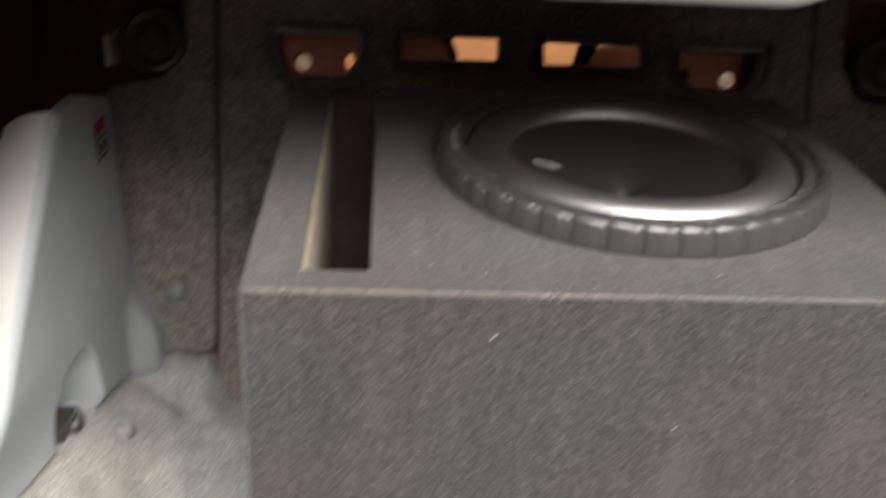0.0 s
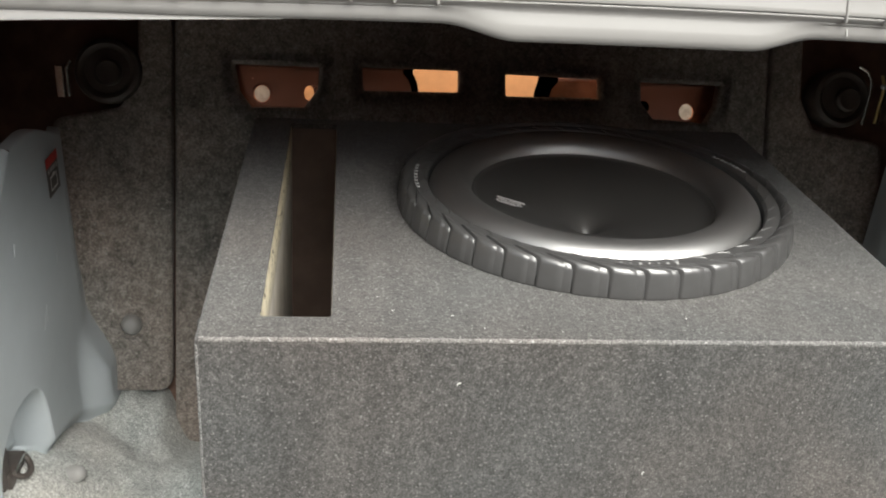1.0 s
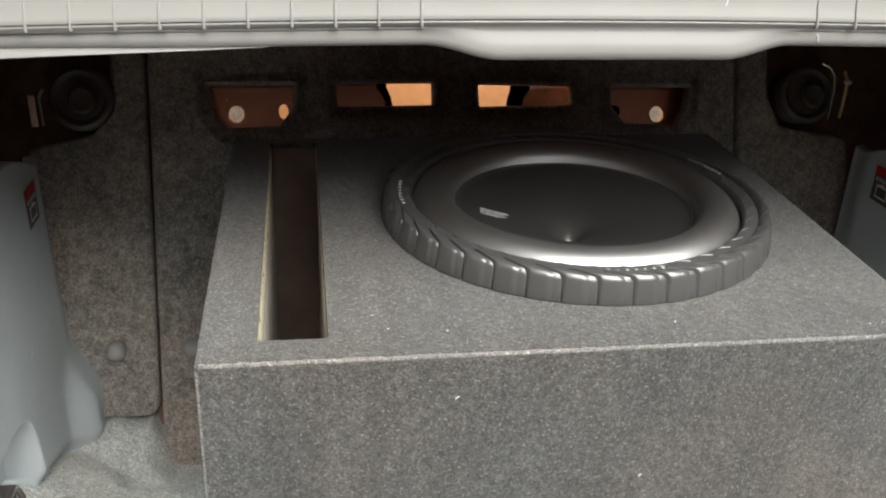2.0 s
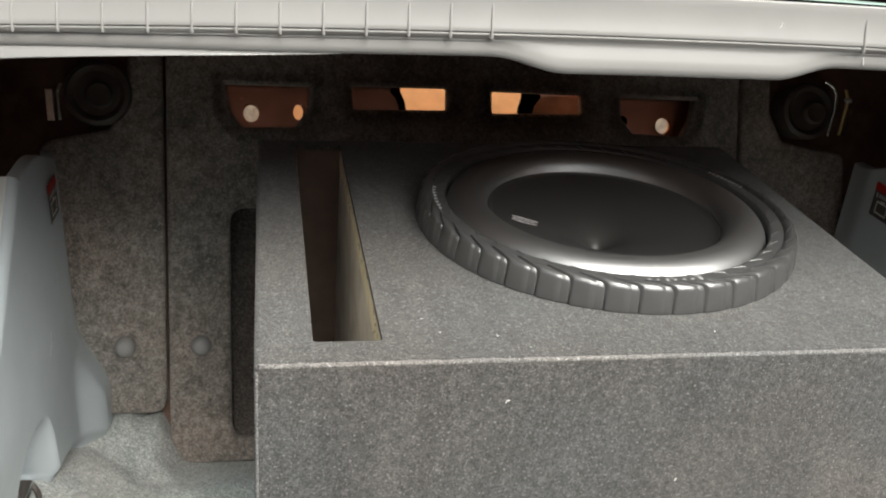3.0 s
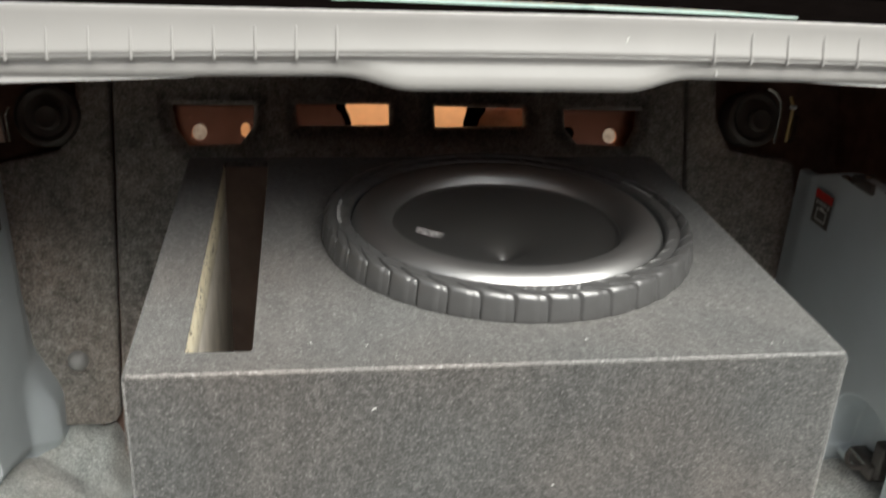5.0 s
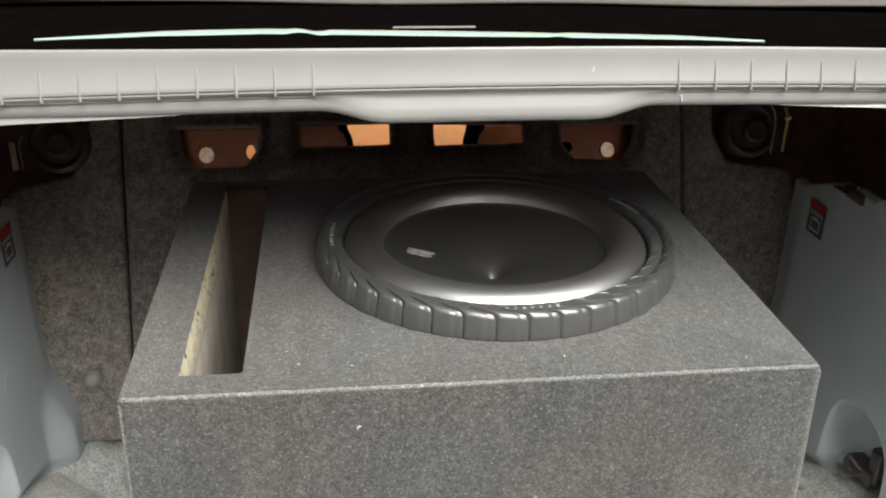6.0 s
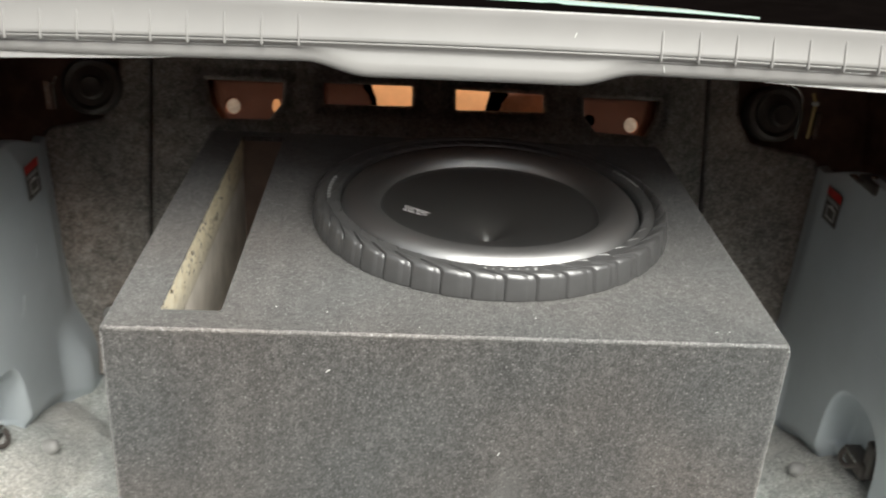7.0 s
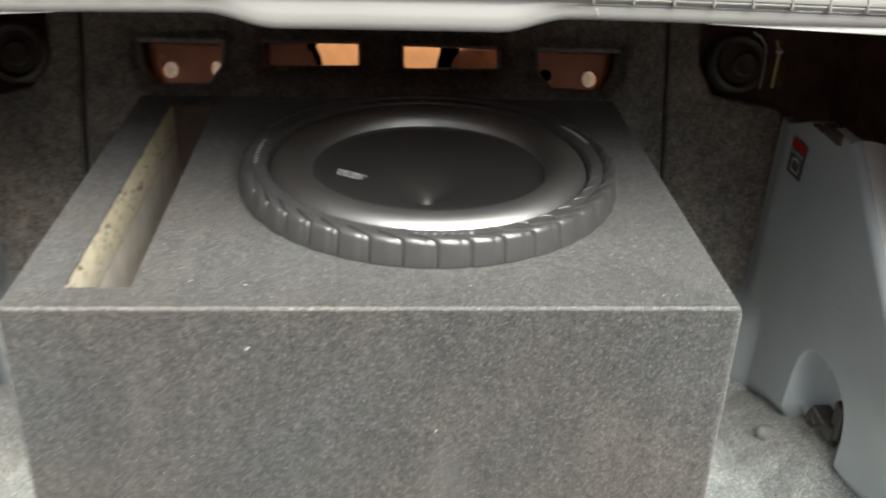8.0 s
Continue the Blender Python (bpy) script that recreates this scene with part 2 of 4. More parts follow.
def tube(points, radius, sides=10):
    """A round rod along points, with closed ends."""
    bm = bmesh.new()
    pts = [Vector(p) for p in points]
    rings = []
    for i, p in enumerate(pts):
        d = (pts[min(i + 1, len(pts) - 1)] - pts[max(i - 1, 0)]).normalized()
        a = d.orthogonal().normalized() if i == 0 else (rings_axis - d * rings_axis.dot(d)).normalized()
        rings_axis = a
        b = d.cross(a)
        rings.append([bm.verts.new(p + radius * (a * math.cos(k * 2 * math.pi / sides) + b * math.sin(k * 2 * math.pi / sides))) for k in range(sides)])
    for a, b in zip(rings, rings[1:]):
        for k in range(sides):
            j = (k + 1) % sides
            bm.faces.new((a[k], a[j], b[j], b[k]))
    bm.faces.new(rings[0][::-1]), bm.faces.new(rings[-1])
    return bm


def sweep(profile, xs, place):
    """A strip: profile points (a, b) at every x of xs, put at place(x, a, b)."""
    bm = bmesh.new()
    rows = [[bm.verts.new(place(x, a, b)) for a, b in profile] for x in xs]
    for r, q in zip(rows, rows[1:]):
        for k in range(len(profile) - 1):
            bm.faces.new((r[k], r[k + 1], q[k + 1], q[k]))
    return bm


def grid(nu, nv, f):
    bm = bmesh.new()
    rows = [[bm.verts.new(f(i / nu, j / nv)) for j in range(nv + 1)] for i in range(nu + 1)]
    for a, b in zip(rows, rows[1:]):
        for j in range(nv):
            bm.faces.new((a[j], a[j + 1], b[j + 1], b[j]))
    return bm


def rounded(pts, r, seg=6):
    """A polygon with its corners rounded."""
    out, n = [], len(pts)
    for i in range(n):
        p, a, b = Vector(pts[i]), Vector(pts[i - 1]), Vector(pts[(i + 1) % n])
        u, w = (a - p).normalized(), (b - p).normalized()
        d = min(r / max(0.15, math.tan(u.angle(w) / 2)), 0.48 * min((a - p).length, (b - p).length))
        s, e = p + u * d, p + w * d
        for k in range(seg + 1):
            q = k / seg
            out.append((s * (1 - q) ** 2 + p * 2 * q * (1 - q) + e * q ** 2)[:])
    return out


def disc(cx, cy, rx, ry, n=24):
    return [(cx + rx * math.cos(2 * math.pi * k / n), cy + ry * math.sin(2 * math.pi * k / n)) for k in range(n)]


def plate(name, outlines, thick, bevel, matrix, material, parent=None, label=""):
    """A flat sheet with openings: the first outline is its edge, the others are holes."""
    cu = bpy.data.curves.new(name, "CURVE")
    cu.dimensions, cu.fill_mode, cu.extrude, cu.bevel_depth, cu.bevel_resolution = "2D", "BOTH", thick / 2, bevel, 2
    for o in outlines:
        sp = cu.splines.new("POLY")
        sp.points.add(len(o) - 1)
        for p, (x, y) in zip(sp.points, o):
            p.co = (x, y, 0, 1)
        sp.use_cyclic_u = True
    tmp = bpy.data.objects.new(name, cu)
    scene.collection.objects.link(tmp)
    me = bpy.data.meshes.new_from_object(tmp.evaluated_get(bpy.context.evaluated_depsgraph_get()))
    bpy.data.objects.remove(tmp)
    bpy.data.curves.remove(cu)
    me.transform(matrix)
    me.materials.clear()
    me.materials.append(material)
    me.shade_smooth()
    me.set_sharp_from_angle(angle=radians(35))
    me.name = name
    ob = new(name, me)
    if parent:
        ob.parent = parent
    return tagged(ob, label)


def smooth(a, b, x):
    t = min(1.0, max(0.0, (x - a) / (b - a)))
    return t * t * (3 - 2 * t)


def lerp(table, x):
    """Piecewise straight through (x, value) pairs in rising order."""
    return float(np.interp(x, [p[0] for p in table], [p[1] for p in table]))


# ---- the place in numbers ----
CX = 0.008                       # the car's middle
TOP, WIDE, DEEP, BASE = 0.500, 0.610, 0.516, 0.050   # loudspeaker box
SUB = (0.052, 0.260)             # middle of the subwoofer
RISE = 0.0185                    # the box top climbs towards the back

# ---- setting: ground, floor, shell ----
gr = finish(box(-400, 400, -400, 400, -0.75, -0.65), "ground", GROUND, 0)
tagged(gr, "grey asphalt ground under the car", "ground", kind="structure")

# unseen walls, added to keep low sky light out of the boot
wb = finish(box(-9, 9, -4.3, -4.0, -0.65, 2.3), "wall_behind", BLOCKER_BROWN, 0)
tagged(wb, "unseen brown wall added to block low sky light", "wall", kind="structure")
for sgn, name in ((-1, "wall_yard_left"), (1, "wall_yard_right")):
    o = finish(box(sgn * 3.4 - 0.15, sgn * 3.4 + 0.15, -4.0, 6.0, -0.65, 2.3), name, BLOCKER_BROWN, 0)
    tagged(o, "unseen brown wall added to block sky light from the side", "wall", kind="structure")
# quarter panels out of view, added to hold side light off the trims
for sgn, name in ((-1, "wall_quarter_left"), (1, "wall_quarter_right")):
    o = finish(grid(8, 6, lambda u, v: (0.008 + sgn * (0.735 + 0.02 * math.sin(3.1 * v)), 0.06 - 0.53 * u, -0.45 + (0.88 - 0.25 * u) * v)), name, HAZE_BROWN, 60)
    o.modifiers.new("thickness", "SOLIDIFY").thickness = 0.02
    tagged(o, "unseen inner quarter panel, added to hold off side light", "body panel", kind="structure")

EDGE = ((-0.2, 0.11), (0.1, 0.115), (0.2, 0.118), (0.29, 0.135), (0.365, 0.12), (0.445, 0.098), (0.52, 0.066), (0.6, 0.03))


def edge_z(y, sgn):
    """Height of the trim's foot; the carpet lies lower on the right."""
    return lerp(EDGE, y) - (0.020 * smooth(0.12, 0.30, y) * (1 - 0.5 * smooth(0.5, 0.6, y)) + 0.020 * smooth(0.33, 0.23, y) if sgn > 0 else 0.0)


def side_x(y, z=0.0):
    """Half width of the boot between the side trims."""
    return 0.552 + 0.34 * max(0.0, 0.33 - y) * (1 - smooth(0.10, 0.30, z))


def floor_height(x, y):
    """Carpet: flat under the box, a ledge up to each side trim, bulges in the back corners."""
    a = abs(x - CX)
    base = BASE - 0.002 - 0.047 * smooth(0.42, 0.575, y)
    crease = 0.495 + 0.23 * (0.33 - y)
    t = min(1.0, max(0.0, (a - crease) / max(0.02, side_x(y) + 0.02 - crease)))
    h = max(0.0, edge_z(y, x - CX) + 0.004 - base) * (1.22 * t - 0.22 * smooth(0.55, 1.0, t))
    corner = smooth(0.415, 0.46, a) * smooth(0.45, 0.57, y) * 0.078
    fold = 0.014 * math.exp(-((a - 0.478) / 0.016) ** 2) * smooth(0.42, 0.55, y)
    fold += 0.010 * math.exp(-((a - 0.520) / 0.012) ** 2) * smooth(0.44, 0.56, y)
    lump = 0.014 * noise.noise(Vector((x * 19, y * 19, 3))) + 0.003 * noise.noise(Vector((x * 45, y * 45, 9)))
    fold += 0.005 * math.exp(-((a - crease) / 0.005) ** 2) * smooth(0.44, 0.38, y)
    return base + max(h, corner) - fold + lump * smooth(0.36, 0.45, a) * (1 - smooth(0.5, 0.9, t))


fl = finish(grid(440, 180, lambda u, v: (CX - 0.66 + 1.32 * u, -0.30 + 0.93 * v, floor_height(CX - 0.66 + 1.32 * u, -0.30 + 0.93 * v))), "floor", TRUNK_CARPET, 60)
tagged(fl, "light grey moulded felt carpet on the boot floor", "floor", kind="structure")

# the back wall leans away from the boot; s runs up its slope
LEAN_Y, LEAN_Z = 0.14 / 0.4427, 0.42 / 0.4427
WALL = Matrix(((1, 0, 0, 0), (0, LEAN_Y, -LEAN_Z, 0.5533), (0, LEAN_Z, LEAN_Y, 0.0), (0, 0, 0, 1)))


def up(z):
    return z / LEAN_Z


def hole_at(pts, r):
    return rounded([(x, up(z)) for x, z in pts], r)


HOLES = (
    hole_at(((-0.357, 0.525), (-0.226, 0.525), (-0.228, 0.487), (-0.250, 0.459), (-0.330, 0.457), (-0.349, 0.482)), 0.009),
    hole_at(((-0.179, 0.527), (-0.028, 0.527), (-0.028, 0.486), (-0.176, 0.484)), 0.010),
    hole_at(((0.027, 0.525), (0.177, 0.522), (0.179, 0.485), (0.029, 0.483)), 0.010),
    hole_at(((0.227, 0.521), (0.360, 0.520), (0.355, 0.485), (0.338, 0.455), (0.252, 0.459), (0.230, 0.485)), 0.009),
)
RIMS = (
    hole_at(((-0.372, 0.536), (-0.212, 0.536), (-0.213, 0.478), (-0.242, 0.446), (-0.338, 0.444), (-0.364, 0.474)), 0.014),
    hole_at(((-0.190, 0.536), (-0.008, 0.536), (-0.010, 0.474), (-0.188, 0.472)), 0.012),
    hole_at(((0.016, 0.536), (0.190, 0.534), (0.192, 0.473), (0.016, 0.472)), 0.012),
    hole_at(((0.214, 0.533), (0.373, 0.532), (0.368, 0.478), (0.346, 0.442), (0.244, 0.446), (0.216, 0.476)), 0.014),
)
seat_recess = hole_at(((-0.350, 0.36), (0.350, 0.36), (0.350, 0.03), (-0.350, 0.03)), 0.03)
wall = plate("wall_back", [hole_at(((-0.4245, 0.70), (0.4210, 0.70), (0.4210, 0.008), (-0.4245, 0.008)), 0.016), seat_recess, *HOLES], 0.012, 0.006, WALL, WALL_CARPET)
tagged(wall, "grey felt seat back panel with four cut-outs", "wall", kind="structure")
plate("recessed_panel", [hole_at(((-0.36, 0.39), (0.37, 0.39), (0.37, 0.0), (-0.36, 0.0)), 0.01)], 0.004, 0.001, WALL @ Matrix.Translation((0, 0, -0.0295)), SHADED_CARPET, wall, "felt of the recessed middle with its shade painted in")
for rim, hole in zip(RIMS, HOLES):
    plate("pressed_rim", [rim, hole], 0.003, 0.002, WALL @ Matrix.Translation((0, 0, 0.0085)), WALL_CARPET, wall)
for sgn, name in ((-1, "wall_corner_left"), (1, "wall_corner_right")):
    xa, xb = (-0.4405, -0.59) if sgn < 0 else (0.4370, 0.606)
    o = plate(name, [hole_at(((xa, 0.70), (xa + sgn * 0.03, 0.70), (xa + sgn * 0.035, 0.50), (xa + sgn * 0.06, 0.452), (xb, 0.435), (xb, 0.082), (xa, 0.082)), 0.016)], 0.012, 0.006, WALL @ Matrix.Translation((0, 0, 0.003)), WALL_CARPET)
    tagged(o, "grey felt corner panel beside the seat back", "wall panel", kind="structure")

    xa, xb = (-0.40, -0.70) if sgn < 0 else (0.416, 0.715)
    o = plate(name.replace("corner", "backing"), [hole_at(((xa, 0.70), (xb, 0.70), (xb, -0.04), (xa, -0.04)), 0.01)], 0.002, 0.0, WALL @ Matrix.Translation((0, 0, -0.016)), BACKING)
    tagged(o, "black body behind the felt panels", "wall", kind="structure")

# painted steel bulkhead behind the cut-outs
SHEET = [hole_at(((-0.46, 0.70), (0.476, 0.70), (0.476, 0.0), (-0.46, 0.0)), 0.01),
         hole_at(((-0.101, 0.56), (0.200, 0.56), (0.200, 0.45), (-0.0895, 0.45), (-0.0905, 0.488), (-0.0945, 0.505), (-0.101, 0.518)), 0.006),
         disc(-0.315, up(0.4825), 0.0120, 0.0130), disc(-0.2475, up(0.4855), 0.0080, 0.0118), disc(0.3195, up(0.4775), 0.0120, 0.0130)]
bulk = plate("wall_bulkhead", SHEET, 0.003, 0.001, WALL @ Matrix.Translation((0, 0, -0.034)), BULK)
tagged(bulk, "brown painted steel bulkhead with round holes", "bulkhead", kind="structure")

# black strips shaped to fit the camera's view of the opening's dark bands
for edge in (((-0.106, 0.56), (-0.110, 0.517), (-0.103, 0.510), (-0.0975, 0.498), (-0.0960, 0.484), (-0.0965, 0.45), (-0.0890, 0.45), (-0.0895, 0.488), (-0.0925, 0.504), (-0.0990, 0.517), (-0.0985, 0.56)),
             ((0.118, 0.56), (0.117, 0.514), (0.108, 0.503), (0.1025, 0.484), (0.1020, 0.45), (0.0840, 0.45), (0.0840, 0.478), (0.0860, 0.498), (0.0905, 0.512), (0.0965, 0.56))):
    plate("rubber_edging", [hole_at(edge, 0.004)], 0.008, 0.0015, WALL @ Matrix.Translation((0, 0, -0.031)), FLAT_BLACK, bulk, "black edging round the opening")

for x, z in ((-0.315, 0.4825), (0.3195, 0.4775)):
    ring = [WALL @ Vector((x + 0.0135 * math.cos(a), up(z) + 0.0145 * math.sin(a), -0.032)) for a in (2 * math.pi * k / 24 for k in range(25))]
    part("hole_rim", tube(ring, 0.0014, 8), BULK, bulk)
# black disc painted in where a hole in the sheet looks dark
bm = lathe([(0.0095, 0), (0.0095, 0.002), (0.007, 0.0035), (0, 0.0035)], 24)
bmesh.ops.transform(bm, matrix=WALL @ Matrix.Translation((0.2515, up(0.482), -0.0325)), verts=bm.verts)
part("rubber_plug", bm, FLAT_BLACK, bulk, "black disc standing for a dark hole")

# cabin behind the bulkhead
seat = finish(box(-0.7, 0.7, 1.12, 1.24, 0.0, 0.85, 0.04, 4), "rear_seat", TAN)
tagged(seat, "tan leather rear seat back with added cream panels", "seat")
# cream panels added behind the round holes so that they show pale
part("side_bolster", box(-0.66, -0.305, 1.085, 1.15, 0.05, 0.8, 0.03, 3), CREAM, seat, "cream panel added so the round holes look pale")
part("side_bolster", box(0.375, 0.66, 1.085, 1.15, 0.05, 0.8, 0.03, 3), CREAM, seat, "cream panel added so the round holes look pale")
# pad added to show a dim tan shape, set back where cabin light reaches
PAD = plain("dull_tan_leather", (0.40, 0.32, 0.26), 0.6, vary=0.2, scale=40, relief=0.3, grain=160)
pad = [rounded([(0.113, up(0.5165)), (0.215, up(0.5185)), (0.215, up(0.40)), (0.113, up(0.40))], 0.026)]
plate("fold_down_pad", pad, 0.030, 0.006, WALL @ Matrix.Translation((0, 0, -0.095)), PAD, seat, "dull tan pad added behind the opening")
o = finish(box(-0.75, 0.75, 0.60, 1.3, -0.06, -0.02), "floor_cabin", HAZE_BROWN)
tagged(o, "dark cabin floor", "floor", kind="structure")

# package shelf over the boot, and dark inner body sides
o = finish(box(-0.70, 0.715, 0.188, 0.80, 0.698, 0.706), "ceiling", HAZE_BROWN)
tagged(o, "dark underside of the rear shelf", "ceiling", kind="structure")
for sgn, name in ((-1, "wall_left"), (1, "wall_right")):
    x = CX + sgn * 0.70
    o = finish(box(x - 0.01, x + 0.01, 0.07, 0.80, -0.05, 0.698), name, HAZE_BROWN)
    tagged(o, "black inner body side of the boot", "wall", kind="structure")
for sgn, name in ((-1, "wall_sill_left"), (1, "wall_sill_right")):
    x = CX + sgn * 0.70
    o = finish(box(x - 0.01, x + 0.01, -0.30, 0.069, -0.05, 0.13), name, SILL)
    tagged(o, "grey inner side of the boot opening", "wall", kind="structure")
o = finish(box(-0.70, 0.716, -0.34, -0.30, -0.6, 0.16, 0.01), "wall_rear", SILL)
tagged(o, "grey boot sill panel", "wall", kind="structure")

# block between the deck and the body side, added to shade the right trim
o = finish(box(0.556, 0.72, 0.04, 0.187, 0.640, 0.706, 0.008), "wall_gutter_right", HAZE_BROWN)
tagged(o, "dark block added to shade the right side trim", "body panel", kind="structure")

# ---- rear deck: painted ribbed edge of the boot opening ----
def deck_y(x):
    return 0.050 + 0.12 * (x - CX) ** 2


def deck_z(x):
    return 0.743 - 0.06 * (x - CX) ** 2


def arc(cx, cy, r, a0, a1, n=6):
    return [(cx + r * math.cos(radians(a0 + (a1 - a0) * k / n)), cy + r * math.sin(radians(a0 + (a1 - a0) * k / n))) for k in range(n + 1)]


deck_prof = [(0.060, -0.012), (0.014, 0.018), (0.0092, 0.0296)] + arc(0.0077, 0.0290, 0.0015, 60, 175, 4) + [(0.0061, 0.024), (0.0058, 0.019), (0.0050, 0.014), (0.0038, 0.009), (0.0022, 0.004), (0.0013, 0.0012), (0.0016, 0.0004), (0.0030, 0.0), (0.0095, 0.0003), (0.0110, -0.004), (0.040, -0.015)]
span = [CX - 0.535 + 1.07 * k / 80 for k in range(81)]
deck = finish(sweep(deck_prof, span, lambda x, a, b: (x, deck_y(x) + a, deck_z(x) + b + 0.045 * min(0.0, x - CX) ** 2 * smooth(0.0, 0.028, b))), "rear_deck", PAINT, 50)
tagged(deck, "cream painted ribbed edge of the rear deck", "rear deck", kind="structure")
deck.modifiers.new("thickness", "SOLIDIFY").thickness = 0.0015


def lip_drop(x):
    return 0.0102 * (1 - smooth(0.085, 0.140, abs(x - CX))) - 0.005 - 0.003 * smooth(0.25, 0.5, abs(x - CX))


def lip_place(x, a, b):
    k = lip_drop(x)
    return (x, deck_y(x) + a - k * 0.5 * (1 if b < -0.008 else 0), deck_z(x) + b - k * smooth(-0.004, -0.014, b))


lip_prof = [(0.0026, -0.0004), (0.0040, -0.0018), (0.0058, -0.0034), (0.0068, -0.0050), (0.0070, -0.0066), (0.0066, -0.0079), (0.0056, -0.012), (0.0046, -0.0175), (0.0050, -0.0208), (0.0068, -0.0226), (0.013, -0.0235), (0.05, -0.026), (0.10, -0.028), (0.13, -0.030)]
lip = part("lip", sweep(lip_prof, [CX - 0.494 + 0.988 * k / 120 for k in range(121)], lip_place), PAINT, deck, "cream rolled lip with a deeper middle", 60)
lip.modifiers.new("thickness", "SOLIDIFY").thickness = 0.0015


def hem(sgn):
    """Flat hem under the lip, growing towards the end of the deck."""
    def place(q, a, b):
        x = CX + sgn * (0.25 + 0.242 * q)
        h = 0.0010 + 0.0095 * q
        return (x, deck_y(x) + 0.0095 + a * 0.006, deck_z(x) - lip_drop(x) - 0.0232 - b * h)
    ob = part("hem", sweep([(3.0, 0.0), (0.3, 0.05), (0.0, 0.15), (-0.3, 0.9), (0.0, 1.0), (4.0, 1.1)], [k / 40 for k in range(41)], place), PAINT, deck, "pale folded hem under the lip", 60)
    ob.modifiers.new("thickness", "SOLIDIFY").thickness = 0.0008


hem(-1)
hem(1)


def rib_mesh():
    """A thin drip rib that thickens downwards and hangs below the face."""
    bm = bmesh.new()
    rows = []
    for z, w, d in ((0.0205, 0.0003, 0.0002), (0.0185, 0.0006, 0.0010), (0.014, 0.0008, 0.0013), (0.006, 0.0009, 0.0015), (0.0, 0.0010, 0.0017), (-0.0032, 0.0012, 0.0019), (-0.0040, 0.0012, 0.0018), (-0.0048, 0.0007, 0.0009)):
        f = float(np.interp(z, (-0.01, 0.0012, 0.004, 0.009, 0.014, 0.019, 0.024), (0.001, 0.0013, 0.0022, 0.0038, 0.0050, 0.0058, 0.0061)))
        bk = f + 0.003
        rows.append([bm.verts.new(p) for p in ((-w, bk, z), (-w, f - d * 0.5, z), (-w * 0.45, f - d, z), (w * 0.45, f - d, z), (w, f - d * 0.5, z), (w, bk, z))])
    for a, b in zip(rows, rows[1:]):
        for k in range(5):
            bm.faces.new((a[k], a[k + 1], b[k + 1], b[k]))
    bm.faces.new(rows[0]), bm.faces.new(rows[-1][::-1])
    return bm


first = None
for x0, step in ((-0.135, -0.0301), (0.163, 0.0318)):
    for k in range(12 if step < 0 else 11):
        x = x0 + step * k
        if first is None:
            first = part("rib", rib_mesh(), PAINT, deck)
            o = first
        else:
            o = new("rib", first.data)
            o.parent = deck
        o.location = (x, deck_y(x), deck_z(x))

# sheet added for the dark window, strip of reflected sky, and trim behind the deck
o = finish(grid(30, 10, lambda u, v: (CX - 0.80 + 1.60 * u, 0.110 + 0.57 * v, 0.738 - 0.02 * v - 0.02 * (1.6 * (u - 0.5)) ** 2)), "rain_trough", FLAT_BLACK)
tagged(o, "matt black sheet standing for the dark rear window", "trough", kind="structure")


def glint_line(x):
    """Near line and width of the sky's reflection, which thins out to both ends; fitted to the camera's view."""
    mid = lerp(((-0.372, 0.163), (-0.27, 0.187), (-0.18, 0.194), (0.0, 0.174), (0.10, 0.163), (0.20, 0.147), (0.266, 0.127)), x)
    w = lerp(((-0.372, 0.0008), (-0.31, 0.008), (-0.24, 0.0125), (-0.16, 0.0120), (-0.14, 0.006), (-0.12, 0.0115), (0.0, 0.0120), (0.075, 0.010), (0.085, 0.005), (0.095, 0.0115), (0.20, 0.009), (0.266, 0.0008)), x)
    return mid, w


def glint_strip(u, v):
    x = -0.372 + 0.638 * u
    mid, w = glint_line(x)
    q = 2 * math.pi * v
    return x, mid - w * math.cos(q) + (0.006 if -0.16 < x < -0.12 else 0.0) * math.sin((x + 0.16) * 157), 0.762 + 0.0012 * math.sin(q)


# the window's sky reflection is built as a pale strip of its own
o = finish(grid(160, 12, glint_strip), "window_rear", GLASS, 60)
tagged(o, "greenish strip standing for sky reflected in the rear window", "window", kind="structure")
o = finish(box(-0.06, 0.02, 0.232, 0.2335, 0.757, 0.7585), "glass_trim", CLIP)
tagged(o, "thin grey strip on the rear window", "trim", kind="structure")
o = finish(grid(60, 4, lambda u, v: (-0.8 + 1.6 * u, 0.650 - 0.058 * smooth(0.1, 0.5, u) - 0.055 * smooth(0.5, 1.0, u) + 0.006 * math.sin(u * 23) + 0.25 * v, 0.727 + 0.004 * v)), "shelf_trim", BEIGE)
o.modifiers.new("thickness", "SOLIDIFY").thickness = 0.004
tagged(o, "grey beige trim behind the rear window", "trim", kind="structure")

# chips in the paint
for x, z, a, b in ((0.090, 0.012, 0.0004, 0.0028), (0.168, -0.012, 0.0004, 0.003)):
    bm = box(-a, a, -0.0004, 0.0003, -b, b, 0.0002, 1)
    o = part("paint_chip", bm, PAINT_WHITE_SUNLIT, deck, "small white scratch in the paint")
    o.location, o.rotation_euler = (x, deck_y(x) + (0.0046 if z > 0 else 0.0048), deck_z(x) + z), (0, radians(18 if z > 0 else -15), 0)

